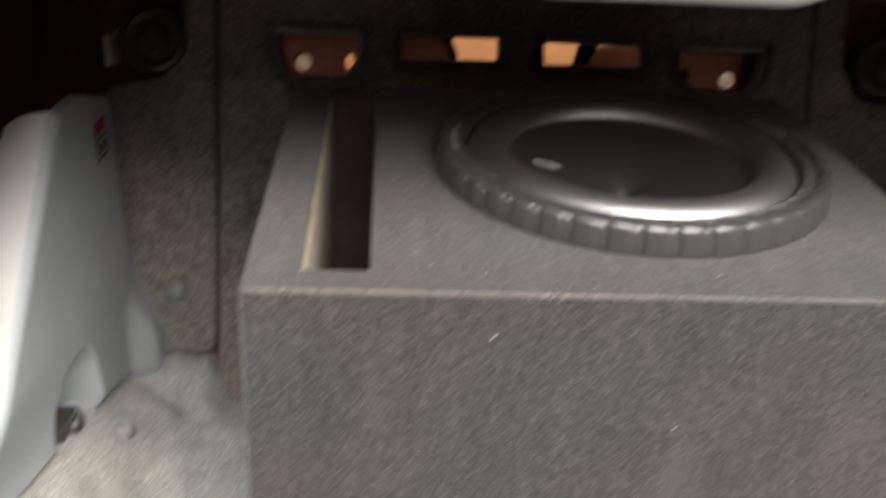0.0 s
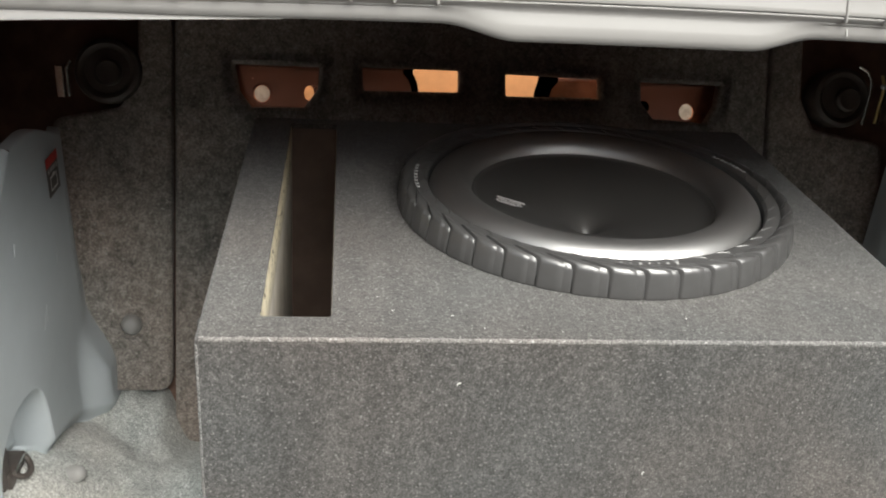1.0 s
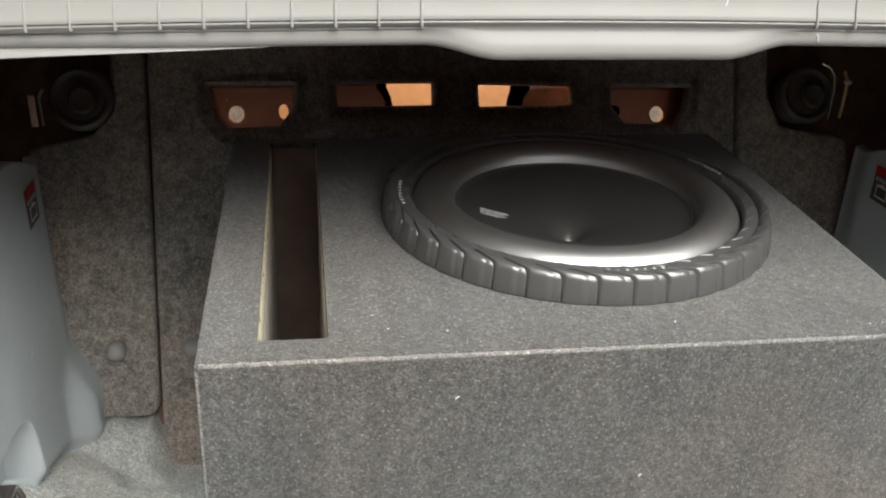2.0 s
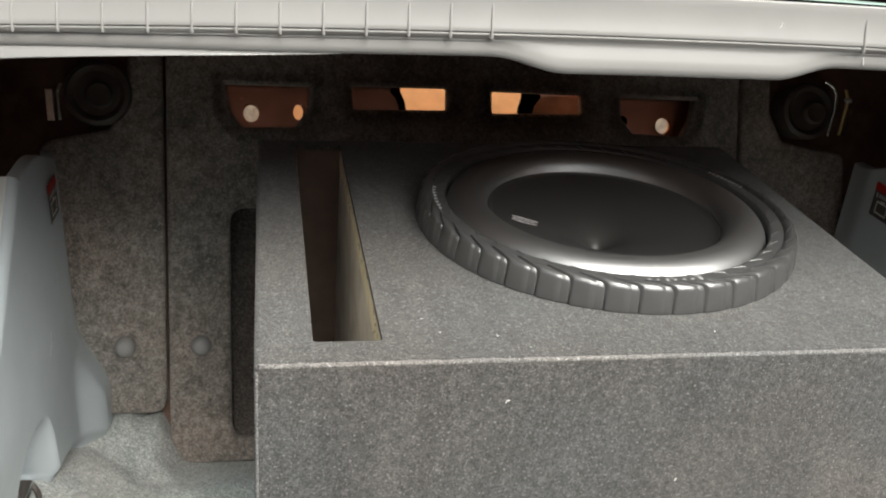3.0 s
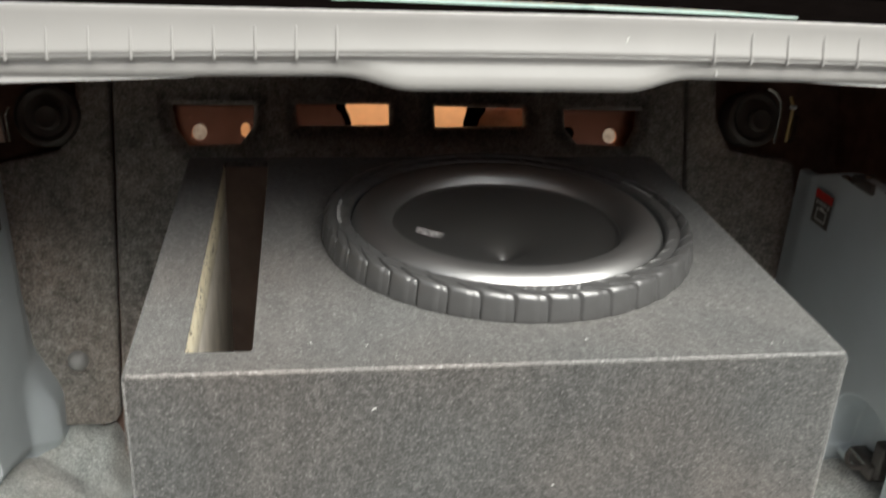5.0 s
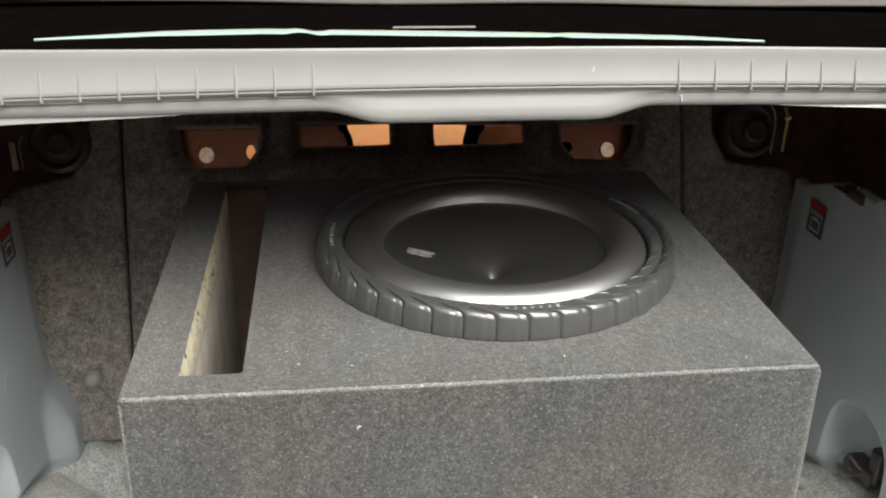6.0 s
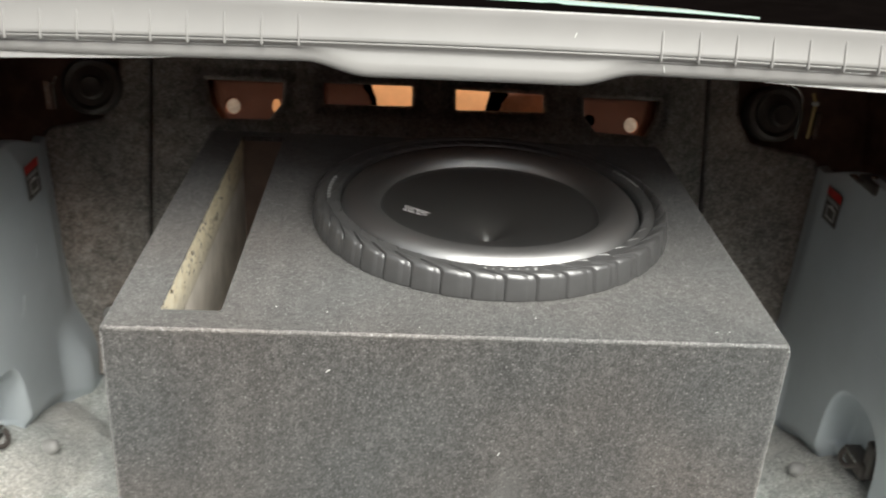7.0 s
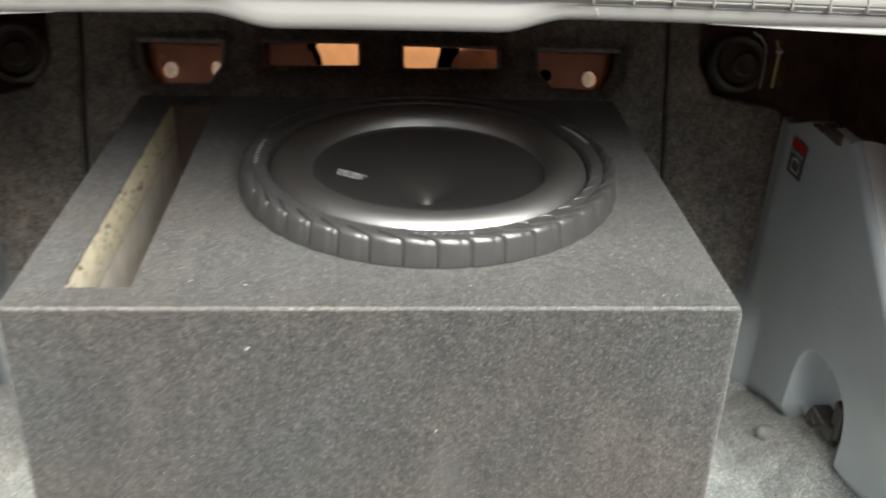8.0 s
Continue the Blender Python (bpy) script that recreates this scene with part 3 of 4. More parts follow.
# ---- side trims ----
def trim_surface(sgn):
    def f(u, v):
        yb, zb = 0.615 - 0.715 * u, edge_z(0.615 - 0.715 * u, sgn) - 0.004
        yt = 0.615 - 0.235 * u
        zt = 0.452 + 0.05 * smooth(0.0, 0.8, u)
        y, z = yb + (yt - yb) * v, zb + (zt - zb) * v
        x = side_x(y, z) - 0.030 * smooth(0.205, 0.12, z) * smooth(0.495, 0.545, y) + 0.01 * (v - 0.5)
        x += 0.016 * smooth(0.545, 0.615, y) * smooth(0.15, 0.6, v)
        x += 0.014 * smooth(0.075, 0.0, v) ** 1.5          # rolled under at the foot
        # moulded pocket
        yc, hw, zc = 0.314, 0.059, 0.165
        d = (abs((y - yc - 0.10 * (0.17 - z)) / hw) ** 2.6 + (max(0.0, z - zc) / 0.074) ** 2.6) ** (1 / 2.6)
        pocket = 1 - smooth(0.88 if y > yc else 0.92, 1.0, d)
        step = 1 - 0.4 * smooth(0.131, 0.125, z) * smooth(yc + 0.015, yc + 0.03, y)
        x += 0.044 * pocket * step
        return x, y, z
    return lambda u, v: (lambda q: (CX + sgn * q[0], q[1], q[2]))(f(u, v)), f


def side_trim(sgn, name, label):
    place, f = trim_surface(sgn)
    t = empty(name, (0, 0, 0), label, "side trim")
    part("panel", grid(300, 190, place), PLASTIC, t, "", 60)
    # rounded edge along the boot opening, then the flange, strong light painted in as white
    def roll(u, v):
        x, y, z = f(1.0, u)
        q = v * radians(80)
        dx, dn = 0.012 * (1 - math.cos(q)), 0.012 * math.sin(q)
        return CX + sgn * (x + dx), y - 0.70 * dn, z + 0.71 * dn
    part("rounded_edge", grid(60, 8, roll), PLASTIC, t, "", 60)
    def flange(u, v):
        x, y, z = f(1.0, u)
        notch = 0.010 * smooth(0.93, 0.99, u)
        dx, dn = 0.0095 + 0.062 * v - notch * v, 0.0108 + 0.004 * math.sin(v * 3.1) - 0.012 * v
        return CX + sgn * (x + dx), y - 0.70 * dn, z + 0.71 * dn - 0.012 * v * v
    part("flange", grid(60, 14, flange), PAINT_WHITE_SUNLIT, t, "flange beside the trim with strong light painted in white", 60)
    # top edge turned outwards
    def top(u, v):
        x, y, z = f(u, 1.0)
        q = v * radians(90)
        return CX + sgn * (x + 0.004 * (1 - math.cos(q)) + 0.02 * max(0, v - 0.5)), y, z + 0.004 * math.sin(q)
    part("top_edge", grid(60, 8, top), PLASTIC, t, "", 60)
    return t


left_trim = side_trim(-1, "side_trim", "grey moulded plastic side trim of the boot")
right_trim = side_trim(1, "side_trim", "grey moulded plastic side trim of the boot")


def scuff(trim, sgn, ya, za, yb, zb):
    """A pale scratch that follows the trim's face."""
    pts = []
    for k in range(9):
        y, z = ya + (yb - ya) * k / 8, za + (zb - za) * k / 8 + 0.004 * math.sin(k * 0.7)
        pts.append((CX + sgn * (side_x(y, z) + 0.01 * ((z - 0.12) / 0.37 - 0.5) - 0.0008), y, z))
    part("scuff", tube(pts, 0.0003, 6), SCUFF, trim, "pale scratch in the plastic")


scuff(right_trim, 1, 0.34, 0.300, 0.255, 0.330)
scuff(right_trim, 1, 0.30, 0.352, 0.275, 0.358)
scuff(left_trim, -1, 0.480, 0.345, 0.476, 0.330)
scuff(left_trim, -1, 0.417, 0.300, 0.411, 0.283)
scuff(left_trim, -1, 0.412, 0.288, 0.398, 0.280)
scuff(left_trim, -1, 0.350, 0.408, 0.344, 0.400)

# ---- loudspeaker box ----
PX0, PX1, PY0, PY1, PDEEP = -0.260, -0.205, 0.033, 0.493, 0.34
BY = DEEP / 2
speaker_box = empty("speaker_box", (0, BY, BASE), "grey carpeted loudspeaker box with a long slot port", "speaker box")


def box_body():
    """Carpet-wrapped box: rounded edges, a slot and a round cut-out in the top."""
    bm = bmesh.new()
    h, r = TOP - BASE, 0.0055
    levels = [(0.0, 0.0)] + [(r * (1 - math.cos(q)), h - r + r * math.sin(q)) for q in (math.pi / 2 * k / 4 for k in range(5))]
    loops = []
    for inset, z in levels:
        a, b = WIDE / 2 - inset, BY - inset
        loops.append([bm.verts.new((x, y, z)) for x, y in rounded([(-a, -b), (a, -b), (a, b), (-a, b)], 0.007, 4)])
    n = len(loops[0])
    for a, b in zip(loops, loops[1:]):
        for k in range(n):
            bm.faces.new((a[k], a[(k + 1) % n], b[(k + 1) % n], b[k]))
    bm.faces.new(loops[0][::-1])
    slot = [bm.verts.new((x, y - BY, h)) for x, y in rounded([(PX0, PY0), (PX1, PY0), (PX1, PY1), (PX0, PY1)], 0.004, 3)]
    ring = [bm.verts.new((SUB[0] + x, SUB[1] + y - BY, h)) for x, y in disc(0, 0, 0.16, 0.16, 48)]
    edges = []
    for loop in (loops[-1], slot, ring):
        for k in range(len(loop)):
            e = bm.edges.get((loop[k], loop[(k + 1) % len(loop)]))
            edges.append(e or bm.edges.new((loop[k], loop[(k + 1) % len(loop)])))
    bmesh.ops.triangle_fill(bm, use_beauty=True, edges=edges)
    for loop, depth in ((slot, 0.012), (ring, 0.06)):
        low = [bm.verts.new((v.co.x, v.co.y, h - depth)) for v in loop]
        for k in range(len(loop)):
            j = (k + 1) % len(loop)
            bm.faces.new((loop[k], loop[j], low[j], low[k]))
    return bm


part("carpeted_body", box_body(), BOX_CARPET, speaker_box)
H, E0 = TOP - BASE, 0.0021
for radius, pts in ((0.0022, [(-WIDE / 2 + 0.004, -BY + E0, H - E0), (WIDE / 2 - 0.004, -BY + E0, H - E0)]),
                    (0.0017, [(WIDE / 2 - E0, -BY + E0, H - 0.006), (WIDE / 2 - E0, -BY + E0, 0.002)]),
                    (0.0014, [(-WIDE / 2 + E0, -BY + E0, H - 0.006), (-WIDE / 2 + E0, -BY + E0, 0.002)])):
    n = 160
    path = [Vector(pts[0]).lerp(Vector(pts[1]), k / n) for k in range(n + 1)]
    path = [p + Vector((noise.noise(p * 90), noise.noise(p * 90 + Vector((5, 0, 0))), noise.noise(p * 90 + Vector((9, 0, 0))))) * 0.0005 for p in path]
    part("worn_edge", tube(path, radius, 8), WORN_LIT_CARPET, speaker_box, "worn carpet edge, lighter for the highlight along it", 80)


def port_wall(x, side, ragged, z0, z1, seed, nv=16):
    """One strip of the slot's side; ragged where glue and felt have torn."""
    def f(u, v):
        y = PY0 + 0.0015 + (PY1 - PY0 - 0.003) * u
        z = TOP - z0 - (z1 - z0) * v
        n = noise.noise(Vector((y * 55, seed, 0))) + 0.7 * noise.noise(Vector((y * 150, seed, 4)))
        m = noise.noise(Vector((y * 90, z * 90, seed)))
        k = noise.noise(Vector((y * 22, seed, 8)))
        dx = ragged * (0.0014 + 0.0007 * n + 0.0009 * k + 0.0006 * m) * smooth(0.9, 0.4, v) * (smooth(0.0, 0.2, v) if side > 0 else 1.0)
        if v < 0.01:
            z -= ragged * (0.0003 + 0.0034 * max(0.0, n))
            dx -= ragged * 0.0012
        return x + side * (0.0006 + 0.3 * max(-0.0004, dx)), y - BY, z - BASE
    return grid(240, nv, f)


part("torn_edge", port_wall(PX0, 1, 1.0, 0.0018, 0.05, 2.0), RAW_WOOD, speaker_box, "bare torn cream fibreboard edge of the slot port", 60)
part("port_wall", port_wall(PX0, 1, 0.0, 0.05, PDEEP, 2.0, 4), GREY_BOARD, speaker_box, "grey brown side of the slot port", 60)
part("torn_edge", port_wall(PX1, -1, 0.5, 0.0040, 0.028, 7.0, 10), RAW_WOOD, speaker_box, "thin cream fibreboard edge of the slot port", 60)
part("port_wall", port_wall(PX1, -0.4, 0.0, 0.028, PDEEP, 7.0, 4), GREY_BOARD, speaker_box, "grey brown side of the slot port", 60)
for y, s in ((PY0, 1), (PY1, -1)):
    part("port_end", box(PX0, PX1, y + s * 0.0006, y + s * 0.0016, TOP - PDEEP, TOP - 0.006, at=(0, BY, BASE)), DARK_BOARD, speaker_box, "dark brown end of the slot port")
part("port_bottom", box(PX0, PX1, PY0, PY1, TOP - PDEEP - 0.006, TOP - PDEEP, at=(0, BY, BASE)), DARK_BOARD, speaker_box, "dark brown bottom of the slot port")

for o in speaker_box.children:
    for v in o.data.vertices:
        v.co.z *= 1 + RISE * (v.co.y + BY) / H

# ---- subwoofer ----
subwoofer = empty("subwoofer", (SUB[0], SUB[1], TOP + RISE * SUB[1]), "black fifteen inch subwoofer with a tread patterned rubber rim", "subwoofer")
subwoofer.rotation_euler = (math.atan(RISE), 0, 0)
gasket = part("gasket", lathe([(0.1665, 0.004), (0.1665, 0.0215), (0.1685, 0.0245), (0.174, 0.0255), (0.1795, 0.0252), (0.1812, 0.0228), (0.1880, 0.0205), (0.1900, 0.0190), (0.1908, 0.017), (0.1940, 0.001), (0.180, 0.0005)], 144, True), RUBBER, subwoofer, "thick black rubber rim")
BLOCKS = 40


def tread_block():
    """One tread block: a curved slab whose top rises to one side, with a slanting bar reaching inwards."""
    bm = bmesh.new()
    w = 2 * math.pi / BLOCKS
    cols = []
    for q in (0.0, 0.03, 0.08, 0.3, 0.5, 0.69, 0.715, 0.76, 0.92, 0.975, 1.0):
        a = w * (0.020 + 0.958 * q)
        rise = 0.0002 + 0.0030 * min(1.0, min(q, 1 - q) / 0.06) ** 0.5 + 0.0010 * (1 - q)
        e = 0.0007 * max(0.0, 1 - min(q, 1 - q) / 0.08) ** 2 + (0.0006 if q > 0.7 else 0.0)     # rounded ends, lower strip beside the groove
        sec = ((0.1900, 0.0005, 0), (0.1955, 0.0005, 0), (0.1962, 0.003, 0), (0.1934, 0.0180 + rise, 0), (0.1927, 0.0203 + rise, 0), (0.1909, 0.0224 + rise, -0.04), (0.1885, 0.0234 + rise, -0.3), (0.1855, 0.0242 + rise, -0.62), (0.1820, 0.0246 + rise * 0.8, -0.92), (0.1800, 0.0236, -1.0))
        cols.append([bm.verts.new(((r - e) * math.cos(a + s * w), (r - e) * math.sin(a + s * w), z - (e if z > 0.02 else 0))) for r, z, s in sec])
    for a, b in zip(cols, cols[1:]):
        for k in range(len(a) - 1):
            bm.faces.new((a[k], a[k + 1], b[k + 1], b[k]))
    bm.faces.new(cols[0]), bm.faces.new(cols[-1][::-1])
    return bm


first = part("tread_block", tread_block(), RUBBER, gasket, "", 62)
for k in range(1, BLOCKS):
    o = new("tread_block", first.data)
    o.parent = gasket
    o.rotation_euler = (0, 0, 2 * math.pi * k / BLOCKS)

def inner_rib():
    """A small slanting ridge on the inner edge of the rim."""
    pts = [(0.1745 - 0.0065 * q, 0.011 * (0.5 - q), 0.0249 + 0.0004 * math.sin(3.1 * q) - 0.0012 * q * q) for q in (k / 6 for k in range(7))]
    return tube(pts, 0.0011, 8)


rib = part("inner_rib", inner_rib(), RUBBER, gasket, "", 60)
for k in range(1, BLOCKS):
    o = new("inner_rib", rib.data)
    o.parent = gasket
    o.rotation_euler = (0, 0, 2 * math.pi * k / BLOCKS)

# raised lettering round the rim, as plain bars
letter = None
for start, count, step in ((14, 9, 1.9), (168, 8, 2.6), (264, 7, 2.6)):
    for k in range(count):
        a = radians(start + k * step)
        if letter is None:
            o = part("lettering", box(-0.0014, 0.0014, -0.0021, 0.0021, 0.0, 0.0009, 0.0002, 1), LETTER, gasket, "raised grey lettering on the rim")
            letter = o.data
        else:
            o = new("lettering", letter)
            o.parent = gasket
        o.location, o.scale = (0.1785 * math.cos(a), 0.1785 * math.sin(a), 0.0253), (1.0 - 0.3 * (k % 3 == 1), 1.0 - 0.2 * (k % 2), 1.0)
        o.rotation_euler = (0, 0, a - math.pi / 2)

# half-round surround and shallow one-piece cone
roll = [(0.1675, 0.006), (0.1655, 0.0075)] + [(0.1435 + 0.0220 * math.cos(radians(a)), 0.0090 + 0.0205 * math.sin(radians(a))) for a in range(0, 181, 9)] + [(0.1205, 0.0095), (0.1185, 0.0095)]
part("surround", lathe(roll, 160), FOAM_SURROUND, subwoofer, "wide glossy black half-round surround", 70)
cone_prof = [(0.1225, 0.0112), (0.1205, 0.0120), (0.1190, 0.0119), (0.1180, 0.0104)] + [(r, -0.0235 + 0.0335 * r / 0.118 - 0.018 * math.exp(-r / 0.013)) for r in (0.115, 0.10, 0.085, 0.07, 0.057, 0.046, 0.036, 0.028, 0.021, 0.017, 0.0135, 0.0105, 0.008, 0.006, 0.0042, 0.0027, 0.0013)] + [(0.0, -0.0413)]
cone = part("cone", lathe(cone_prof, 160), CONE, subwoofer, "smooth satin black cone", 50)


def cone_z(r):
    return float(np.interp(r, [p[0] for p in cone_prof[::-1]], [p[1] for p in cone_prof[::-1]]))


def emblem_bar(x0, x1, y0, y1, lean):
    def f(u, v):
        y = y0 + (y1 - y0) * v
        x = x0 + (x1 - x0) * u + lean * y
        return x, y, cone_z(math.hypot(x, y)) + 0.0007
    return grid(12, 3, f)


marks = [(-0.100, -0.070, 0.0212, 0.0230), (-0.0985, -0.088, 0.0165, 0.0182), (-0.086, -0.074, 0.0168, 0.0185), (-0.0995, -0.0955, 0.0115, 0.0135),
         (-0.094, -0.086, 0.0118, 0.0134), (-0.0845, -0.080, 0.0113, 0.0135), (-0.0785, -0.072, 0.0120, 0.0136), (-0.097, -0.078, 0.0092, 0.0101)]
for x0, x1, y0, y1 in marks:
    part("emblem", emblem_bar(x0 + 0.002, x1 + 0.002, y0 - 0.0100, y1 - 0.0095, 0.25), SILVER, cone, "small silver printed emblem")

# ---- fixings and small things in the boot ----
def button(name, at, normal, radius, material, label, category, group):
    bm = lathe([(radius * 1.1, -0.003), (radius * 1.1, 0.0025), (radius, 0.0058), (radius * 0.84, 0.0112), (radius * 0.50, 0.0150), (0, 0.0162)], 28)
    o = finish(bm, name, material, 50)
    o.matrix_world = Matrix.Translation(at) @ Vector(normal).to_track_quat("Z", "Y").to_matrix().to_4x4()
    return tagged(o, label, category, group)


WN = Vector((0, -LEAN_Z, LEAN_Y))


def on_wall(x, z, off):
    return WALL @ Vector((x, up(z), 0)) + WN * off


for x in (-0.490, -0.386, 0.402, 0.506):
    button("trim_clip", on_wall(x, 0.168, 0.013 if abs(x) > 0.44 else 0.010), WN, 0.0135, CLIP, "grey plastic trim clip pressed into the felt wall", "clip", "trim clips")
    inner = abs(x) < 0.44
    ring = [on_wall(x + 0.0185 * math.cos(a), 0.168 + 0.0175 * math.sin(a), 0.0095 if inner else 0.0125) for a in (2 * math.pi * k / 28 for k in range(29))]
    part("pressed_ring", tube(ring, 0.0050, 8), WALL_CARPET, wall)
for sgn in (-1, 1):
    y = 0.365
    x = CX + sgn * 0.527
    z = floor_height(x, y)
    button("trim_clip", (x, y, z + 0.001), (-sgn * 0.86, -0.25, 0.45), 0.0105, CLIP, "grey plastic trim clip on the carpet ledge", "clip", "trim clips")


def warning_label(sgn):
    y0, y1, z0, z1 = 0.480, 0.526, 0.409, 0.458
    xf = lambda y, z: CX + sgn * (trim_surface(sgn)[1](0.35, (z - 0.06) / 0.43)[0] - 0.0025)
    t = empty("warning_label", (xf(0.5, 0.435), 0.503, 0.435), "black warning label with red band and white pictogram", "label", "warning labels")
    o = t.location

    def bar(name, ya, yb, za, zb, mat, lift, lab):
        bm = grid(4, 4, lambda u, v: (xf(0, za + (zb - za) * v) - sgn * lift - o[0], ya + (yb - ya) * u - o[1], za + (zb - za) * v - o[2]))
        part(name, bm, mat, t, lab)
    bar("backing", y0, y1, z0, z1, BLACK, 0.0, "")
    bar("red_band", y0, y1, z1 - 0.012, z1, RED, 0.0006, "red band")
    bar("text_bar", y0 + 0.012, y1 - 0.012, z1 - 0.020, z1 - 0.0145, LETTER, 0.0006, "grey line of small print")
    for a in (y0 + 0.006, y1 - 0.009):
        bar("text_bar", a, a + 0.003, z1 - 0.021, z1 - 0.0145, WHITE, 0.0006, "white mark")
    ya, yb, za, zb, w = y0 + 0.009, y1 - 0.010, z0 + 0.006, z1 - 0.025, 0.0024
    for q in ((ya, yb, za, za + w), (ya, yb, zb - w, zb), (ya, ya + w, za, zb), (yb - w, yb, za, zb), (0.498, 0.508, zb, zb + w)):
        bar("pictogram", *q, WHITE, 0.0006, "white pictogram line")


warning_label(-1)
warning_label(1)


def tie_down(sgn):
    x = CX + sgn * 0.586
    t = empty("tie_down", (x, 0.322, 0.136), "black folding tie-down ring in the trim pocket", "tie-down", "tie-downs")
    part("bracket", box(-0.013, 0.013, -0.032, 0.020, -0.014, 0.012, 0.005, 3), BLACK, t)
    part("upright", box(-0.008, 0.010, -0.040, -0.018, -0.006, 0.046, 0.004, 3), BLACK, t)
    ring = [(-sgn * 0.012 - sgn * 0.012 * math.sin(radians(a)), 0.018 * math.cos(radians(a)), 0.006 - 0.012 * math.sin(radians(a))) for a in range(-10, 191, 10)]
    part("ring", tube(ring, 0.0035), BLACK, t)
    part("pin", tube([(-sgn * 0.014, -0.02, 0.006), (-sgn * 0.014, 0.02, 0.006)], 0.0022), STEEL, t, "bright steel pin")


tie_down(-1)
tie_down(1)


def latch(sgn):
    """Dark seat latch housing high in the corner of the back wall."""
    x = CX + sgn * 0.525
    c = on_wall(x, 0.505, 0.02)
    t = empty("seat_latch", c, "black seat latch housing high in the boot corner", "latch", "seat latches")
    o = part("housing", lathe([(0.043, -0.03), (0.044, 0.004), (0.042, 0.009), (0.037, 0.012), (0.033, 0.010), (0.030, 0.006), (0.0, 0.006)], 48), BLACK, t)
    o.location, o.rotation_euler = (0.0, -0.004, -0.002), WN.to_track_quat("Z", "Y").to_euler()
    bm = lathe([(0.018, 0.0), (0.018, 0.006), (0.015, 0.009), (0.009, 0.008), (0.0, 0.006)], 32)
    o = part("boss", bm, BLACK, t)
    o.location, o.rotation_euler = (0.004, -0.018, 0.0), WN.to_track_quat("Z", "Y").to_euler()
    part("plate", box(sgn * 0.058 - 0.005, sgn * 0.058 + 0.005, -0.030, -0.026, -0.034, 0.010, 0.001, 1), STEEL, t, "bright steel striker plate")
    part("rod", tube([(sgn * 0.042, -0.03, 0.018 if sgn < 0 else 0.04), (sgn * 0.047, -0.034, 0.008 if sgn < 0 else 0.025), (sgn * 0.046, -0.034, -0.03)], 0.0025), STEEL if sgn < 0 else BRASS, t, "thin bent release rod")
    if sgn > 0:
        part("wire", tube([(0.004, -0.030, 0.052), (0.016, -0.034, 0.046), (0.024, -0.036, 0.034), (0.027, -0.036, 0.012), (0.027, -0.034, -0.032)], 0.0022), STEEL, t, "bent bright release wire")
        part("cap", box(0.041, 0.051, -0.040, -0.032, 0.022, 0.028, 0.002, 2), WHITE, t, "white plastic cap on the rod")
    return t


latch(-1)
latch(1)
t = empty("bracket", (0.572, 0.43, 0.497), "small black bracket on the side trim's top edge", "bracket")
part("body", box(-0.012, 0.02, -0.03, 0.02, -0.006, 0.008, 0.003, 2), BLACK, t)
part("screw", lathe([(0.005, 0.008), (0.005, 0.010), (0.003, 0.0115), (0, 0.012)], 16), STEEL, t, "bright screw head")
part("tab", box(-0.020, -0.010, 0.0, 0.03, 0.0, 0.003, 0.001, 1), STEEL, t, "pale metal tab")

# ---- gas strut and body at the boot opening ----
def opening_side(sgn):
    rail = [(-0.02, -0.045), (-0.004, -0.04), (0.0, -0.034), (0.0, -0.004), (0.004, 0.002), (0.012, 0.005), (0.10, 0.012)]
    n = 24
    def place(q, a, b):
        y = 0.062 - 0.50 * q
        return (CX + sgn * (0.533 + 0.155 * smooth(0, 0.35, q) + 0.03 * q + a), y, 0.762 - 0.16 * q + b)
    o = finish(sweep(rail, [k / n for k in range(n + 1)], place), "opening_rail", PAINT, 50)
    o.modifiers.new("thickness", "SOLIDIFY").thickness = 0.0015
    tagged(o, "cream painted side rail of the boot opening", "body rail", kind="structure")


opening_side(-1)
opening_side(1)
# whiter than the deck paint: sunlight on the cover is put into its colour
hb = finish(box(-0.63, -0.514, 0.052, 0.124, 0.664, 0.7275, 0.004, 3), "hinge_cover", PAINT_WHITE_SUNLIT, 50)
tagged(hb, "hinge cover under the deck corner, sunlight painted in white", "hinge cover")
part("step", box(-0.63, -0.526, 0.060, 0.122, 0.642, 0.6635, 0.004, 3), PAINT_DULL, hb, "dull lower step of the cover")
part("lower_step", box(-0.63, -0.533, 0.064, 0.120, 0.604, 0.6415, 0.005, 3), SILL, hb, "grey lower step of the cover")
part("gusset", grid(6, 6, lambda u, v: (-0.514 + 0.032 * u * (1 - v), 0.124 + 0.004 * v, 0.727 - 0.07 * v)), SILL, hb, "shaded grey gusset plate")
mount = empty("strut_mount", (-0.520, 0.085, 0.635), "black strut mount with a bright steel tab", "bracket")
part("bracket", box(-0.014, 0.011, -0.006, 0.03, -0.030, 0.026, 0.004, 2), FLAT_BLACK, mount)
part("tab", box(0.004, 0.010, -0.0095, -0.007, -0.008, 0.014, 0.0008, 1), STEEL, mount, "bright steel tab")
part("arm", box(-0.022, -0.006, -0.010, -0.006, -0.006, -0.001, 0.001, 1), STEEL, mount, "pale steel arm")
bm = lathe([(0.0045, -0.009), (0.0045, -0.006), (0.003, -0.004), (0, -0.004)], 16)
bmesh.ops.transform(bm, matrix=Matrix.Translation((0.008, -0.002, -0.020)), verts=bm.verts)
part("bolt", bm, STEEL, mount, "bolt head")
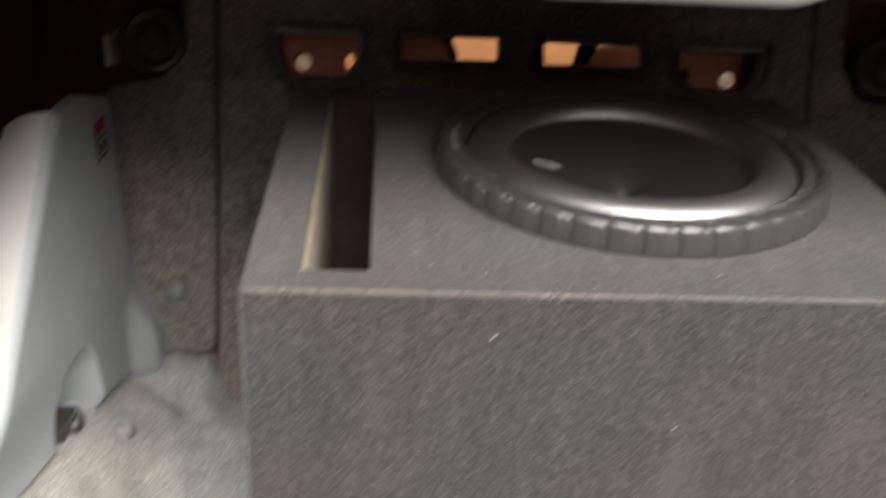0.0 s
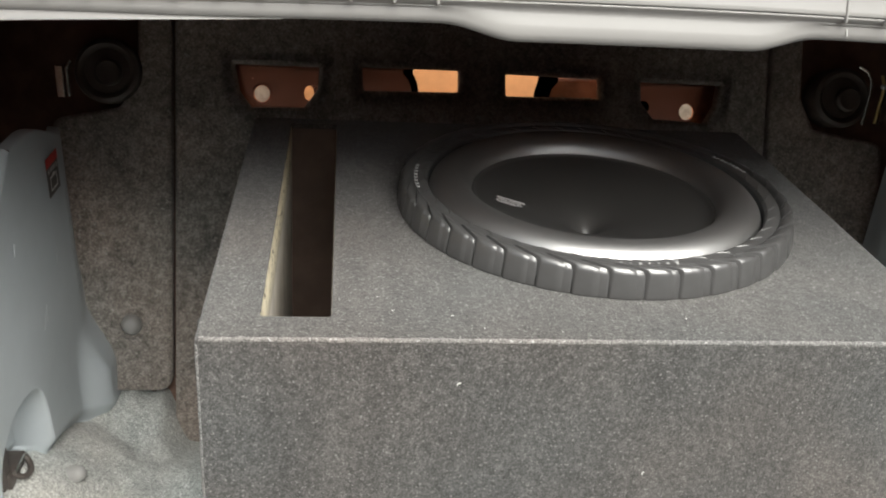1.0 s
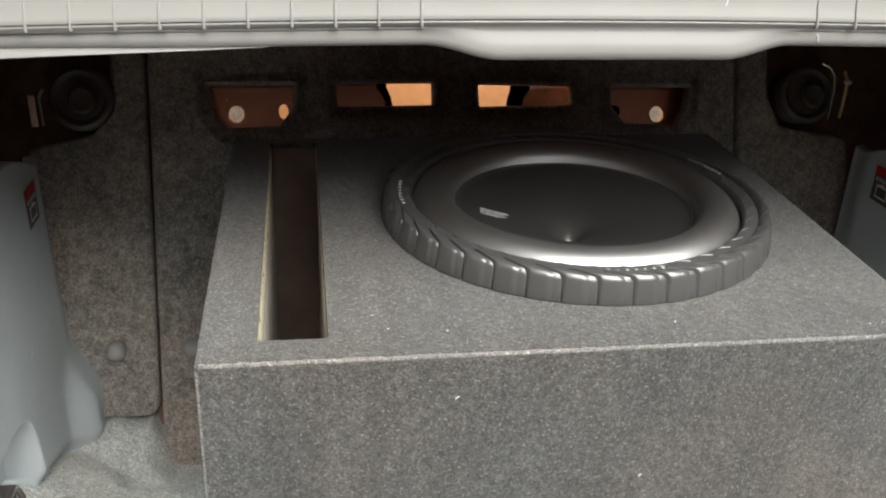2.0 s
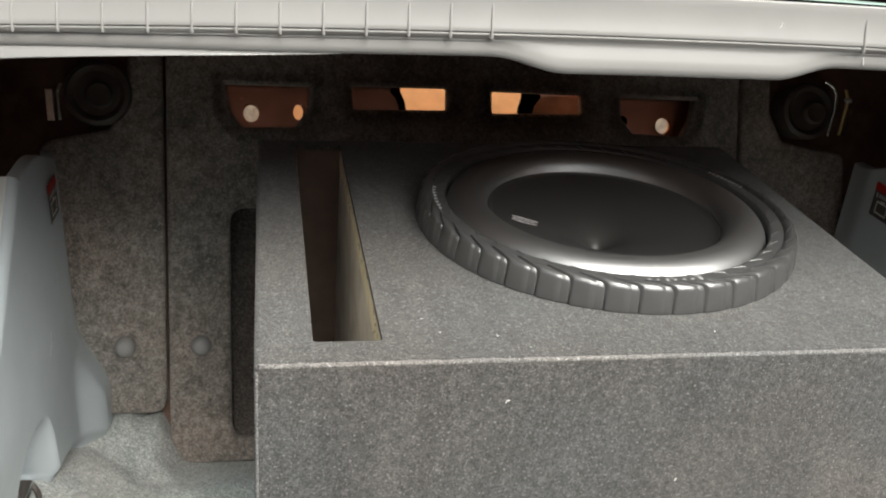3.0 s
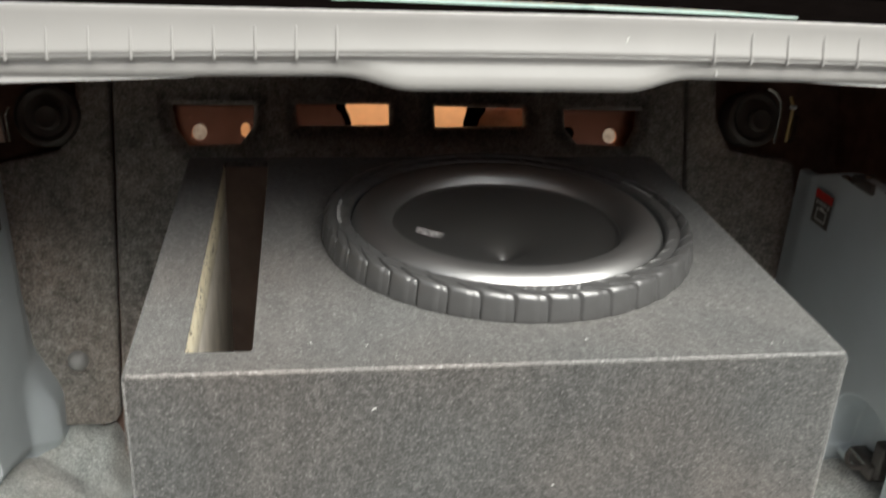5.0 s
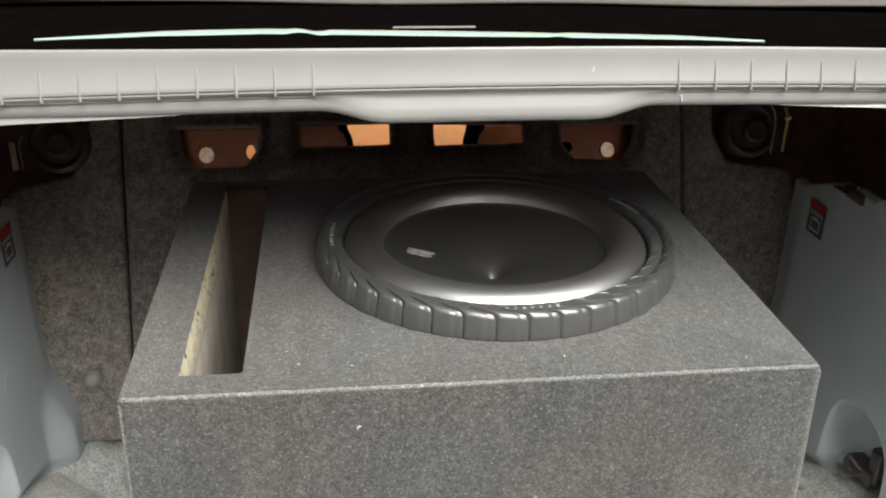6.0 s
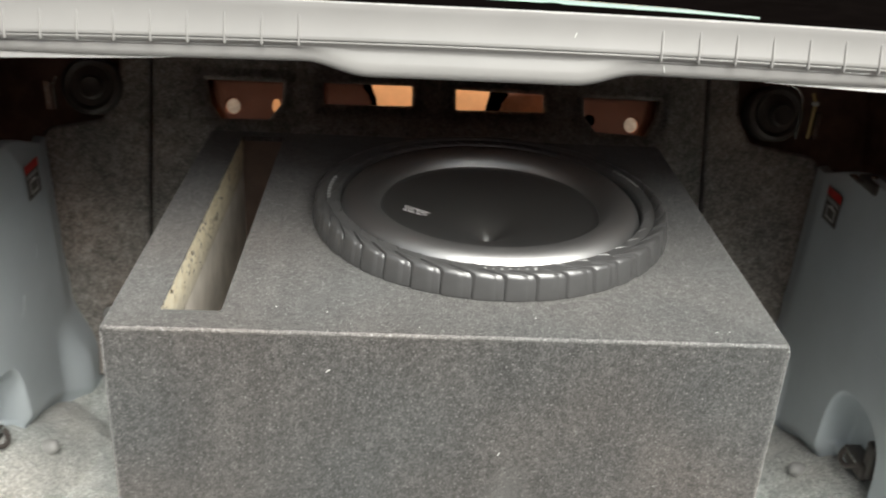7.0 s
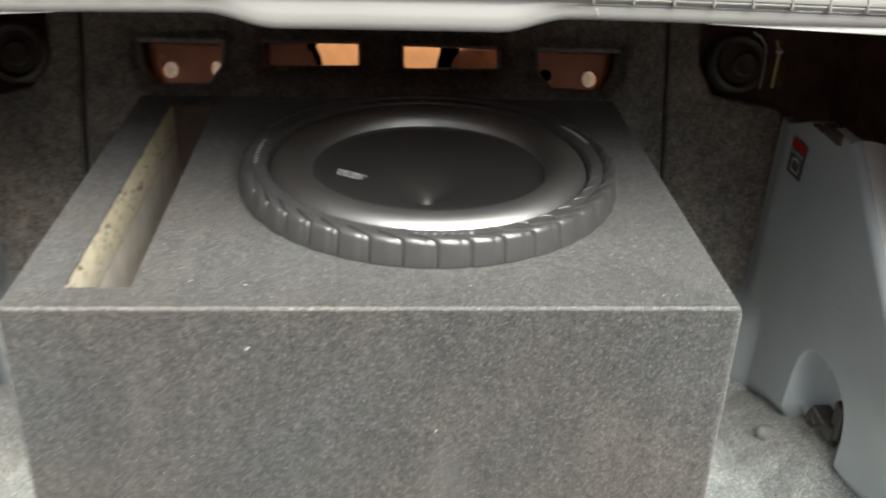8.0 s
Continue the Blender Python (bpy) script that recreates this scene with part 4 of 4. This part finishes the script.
strut = empty("gas_strut", (-0.511, 0.07, 0.608), "satin black boot lid gas strut with a ball end", "gas strut")
part("ball_end", lathe([(0, 0.009), (0.005, 0.008), (0.008, 0.004), (0.009, 0), (0.008, -0.004), (0.0065, -0.010), (0.0060, -0.018), (0, -0.019)], 24), BLACK, strut, "black ball socket")
for dz in (0.011, 0.002):
    part("clip", tube([(-0.006, -0.008, dz), (0.003, -0.011, dz - 0.001), (0.011, -0.008, dz - 0.0025), (0.013, -0.002, dz + 0.001)], 0.0014), STEEL, strut, "bright spring clip")
part("cylinder", tube([(0, 0, -0.014), (-0.0265, 0.004, -0.075), (-0.0575, 0.010, -0.152)], 0.0068, 18), STRUT, strut, "satin black strut tube")
part("lower_end", tube([(-0.0575, 0.010, -0.152), (-0.066, 0.012, -0.175)], 0.0085, 16), BLACK, strut, "black end cap")
for dz in (-0.166, -0.196):
    part("pin", tube([(-0.060 + 0.3 * (dz + 0.166), 0.0, dz), (-0.048 + 0.3 * (dz + 0.166), 0.0, dz + 0.001)], 0.0030, 12), STEEL, strut, "bright pin")
part("stud", tube([(-0.016, 0.004, 0.002), (0.0, 0, 0.0)], 0.0040, 12), STEEL, strut)
lower = finish(box(-0.66, -0.575, 0.075, 0.14, 0.33, 0.44, 0.006, 2), "strut_bracket", BLACK, 40)
tagged(lower, "black steel strut bracket on the body", "bracket")

# ---- lint on the carpet ----
def lint():
    """Short curled fibres and a few specks."""
    bm = bmesh.new()
    rnd = random.Random(4)

    def fibre(x, y, z, size, thick, flat):
        a, bend = rnd.uniform(0, 3.1), rnd.uniform(-0.5, 0.5)
        pts = []
        for k in range(6):
            s = (k / 5 - 0.5) * size
            u, v = s * math.cos(a) + bend * math.sin(k * 1.3) * size * 0.3, s * math.sin(a) + bend * math.cos(k * 1.3) * size * 0.3
            pts.append((x + u, y + v, z) if flat else (x + u, y, z + v))
        me = bpy.data.meshes.new("fibre")
        t = tube(pts, thick, 5)
        t.to_mesh(me)
        t.free()
        bm.from_mesh(me)
        bpy.data.meshes.remove(me)
    fibre(-0.107, -0.0006, 0.462, 0.0042, 0.0004, False)
    fibre(0.051, -0.0006, 0.376, 0.0030, 0.0004, False)
    for k in range(22):
        if k % 2:
            fibre(rnd.uniform(-0.29, 0.29), -0.0006, rnd.uniform(0.2, 0.48), rnd.uniform(0.0008, 0.002), 0.0002, False)
        else:
            fibre(rnd.uniform(-0.19, 0.3), rnd.uniform(0.012, 0.09), TOP + 0.0012, rnd.uniform(0.0008, 0.0024), 0.00025, True)
    return bm


o = finish(lint(), "lint", WHITE, 40)
tagged(o, "white lint specks caught in the box carpet", "lint", kind="stuff")
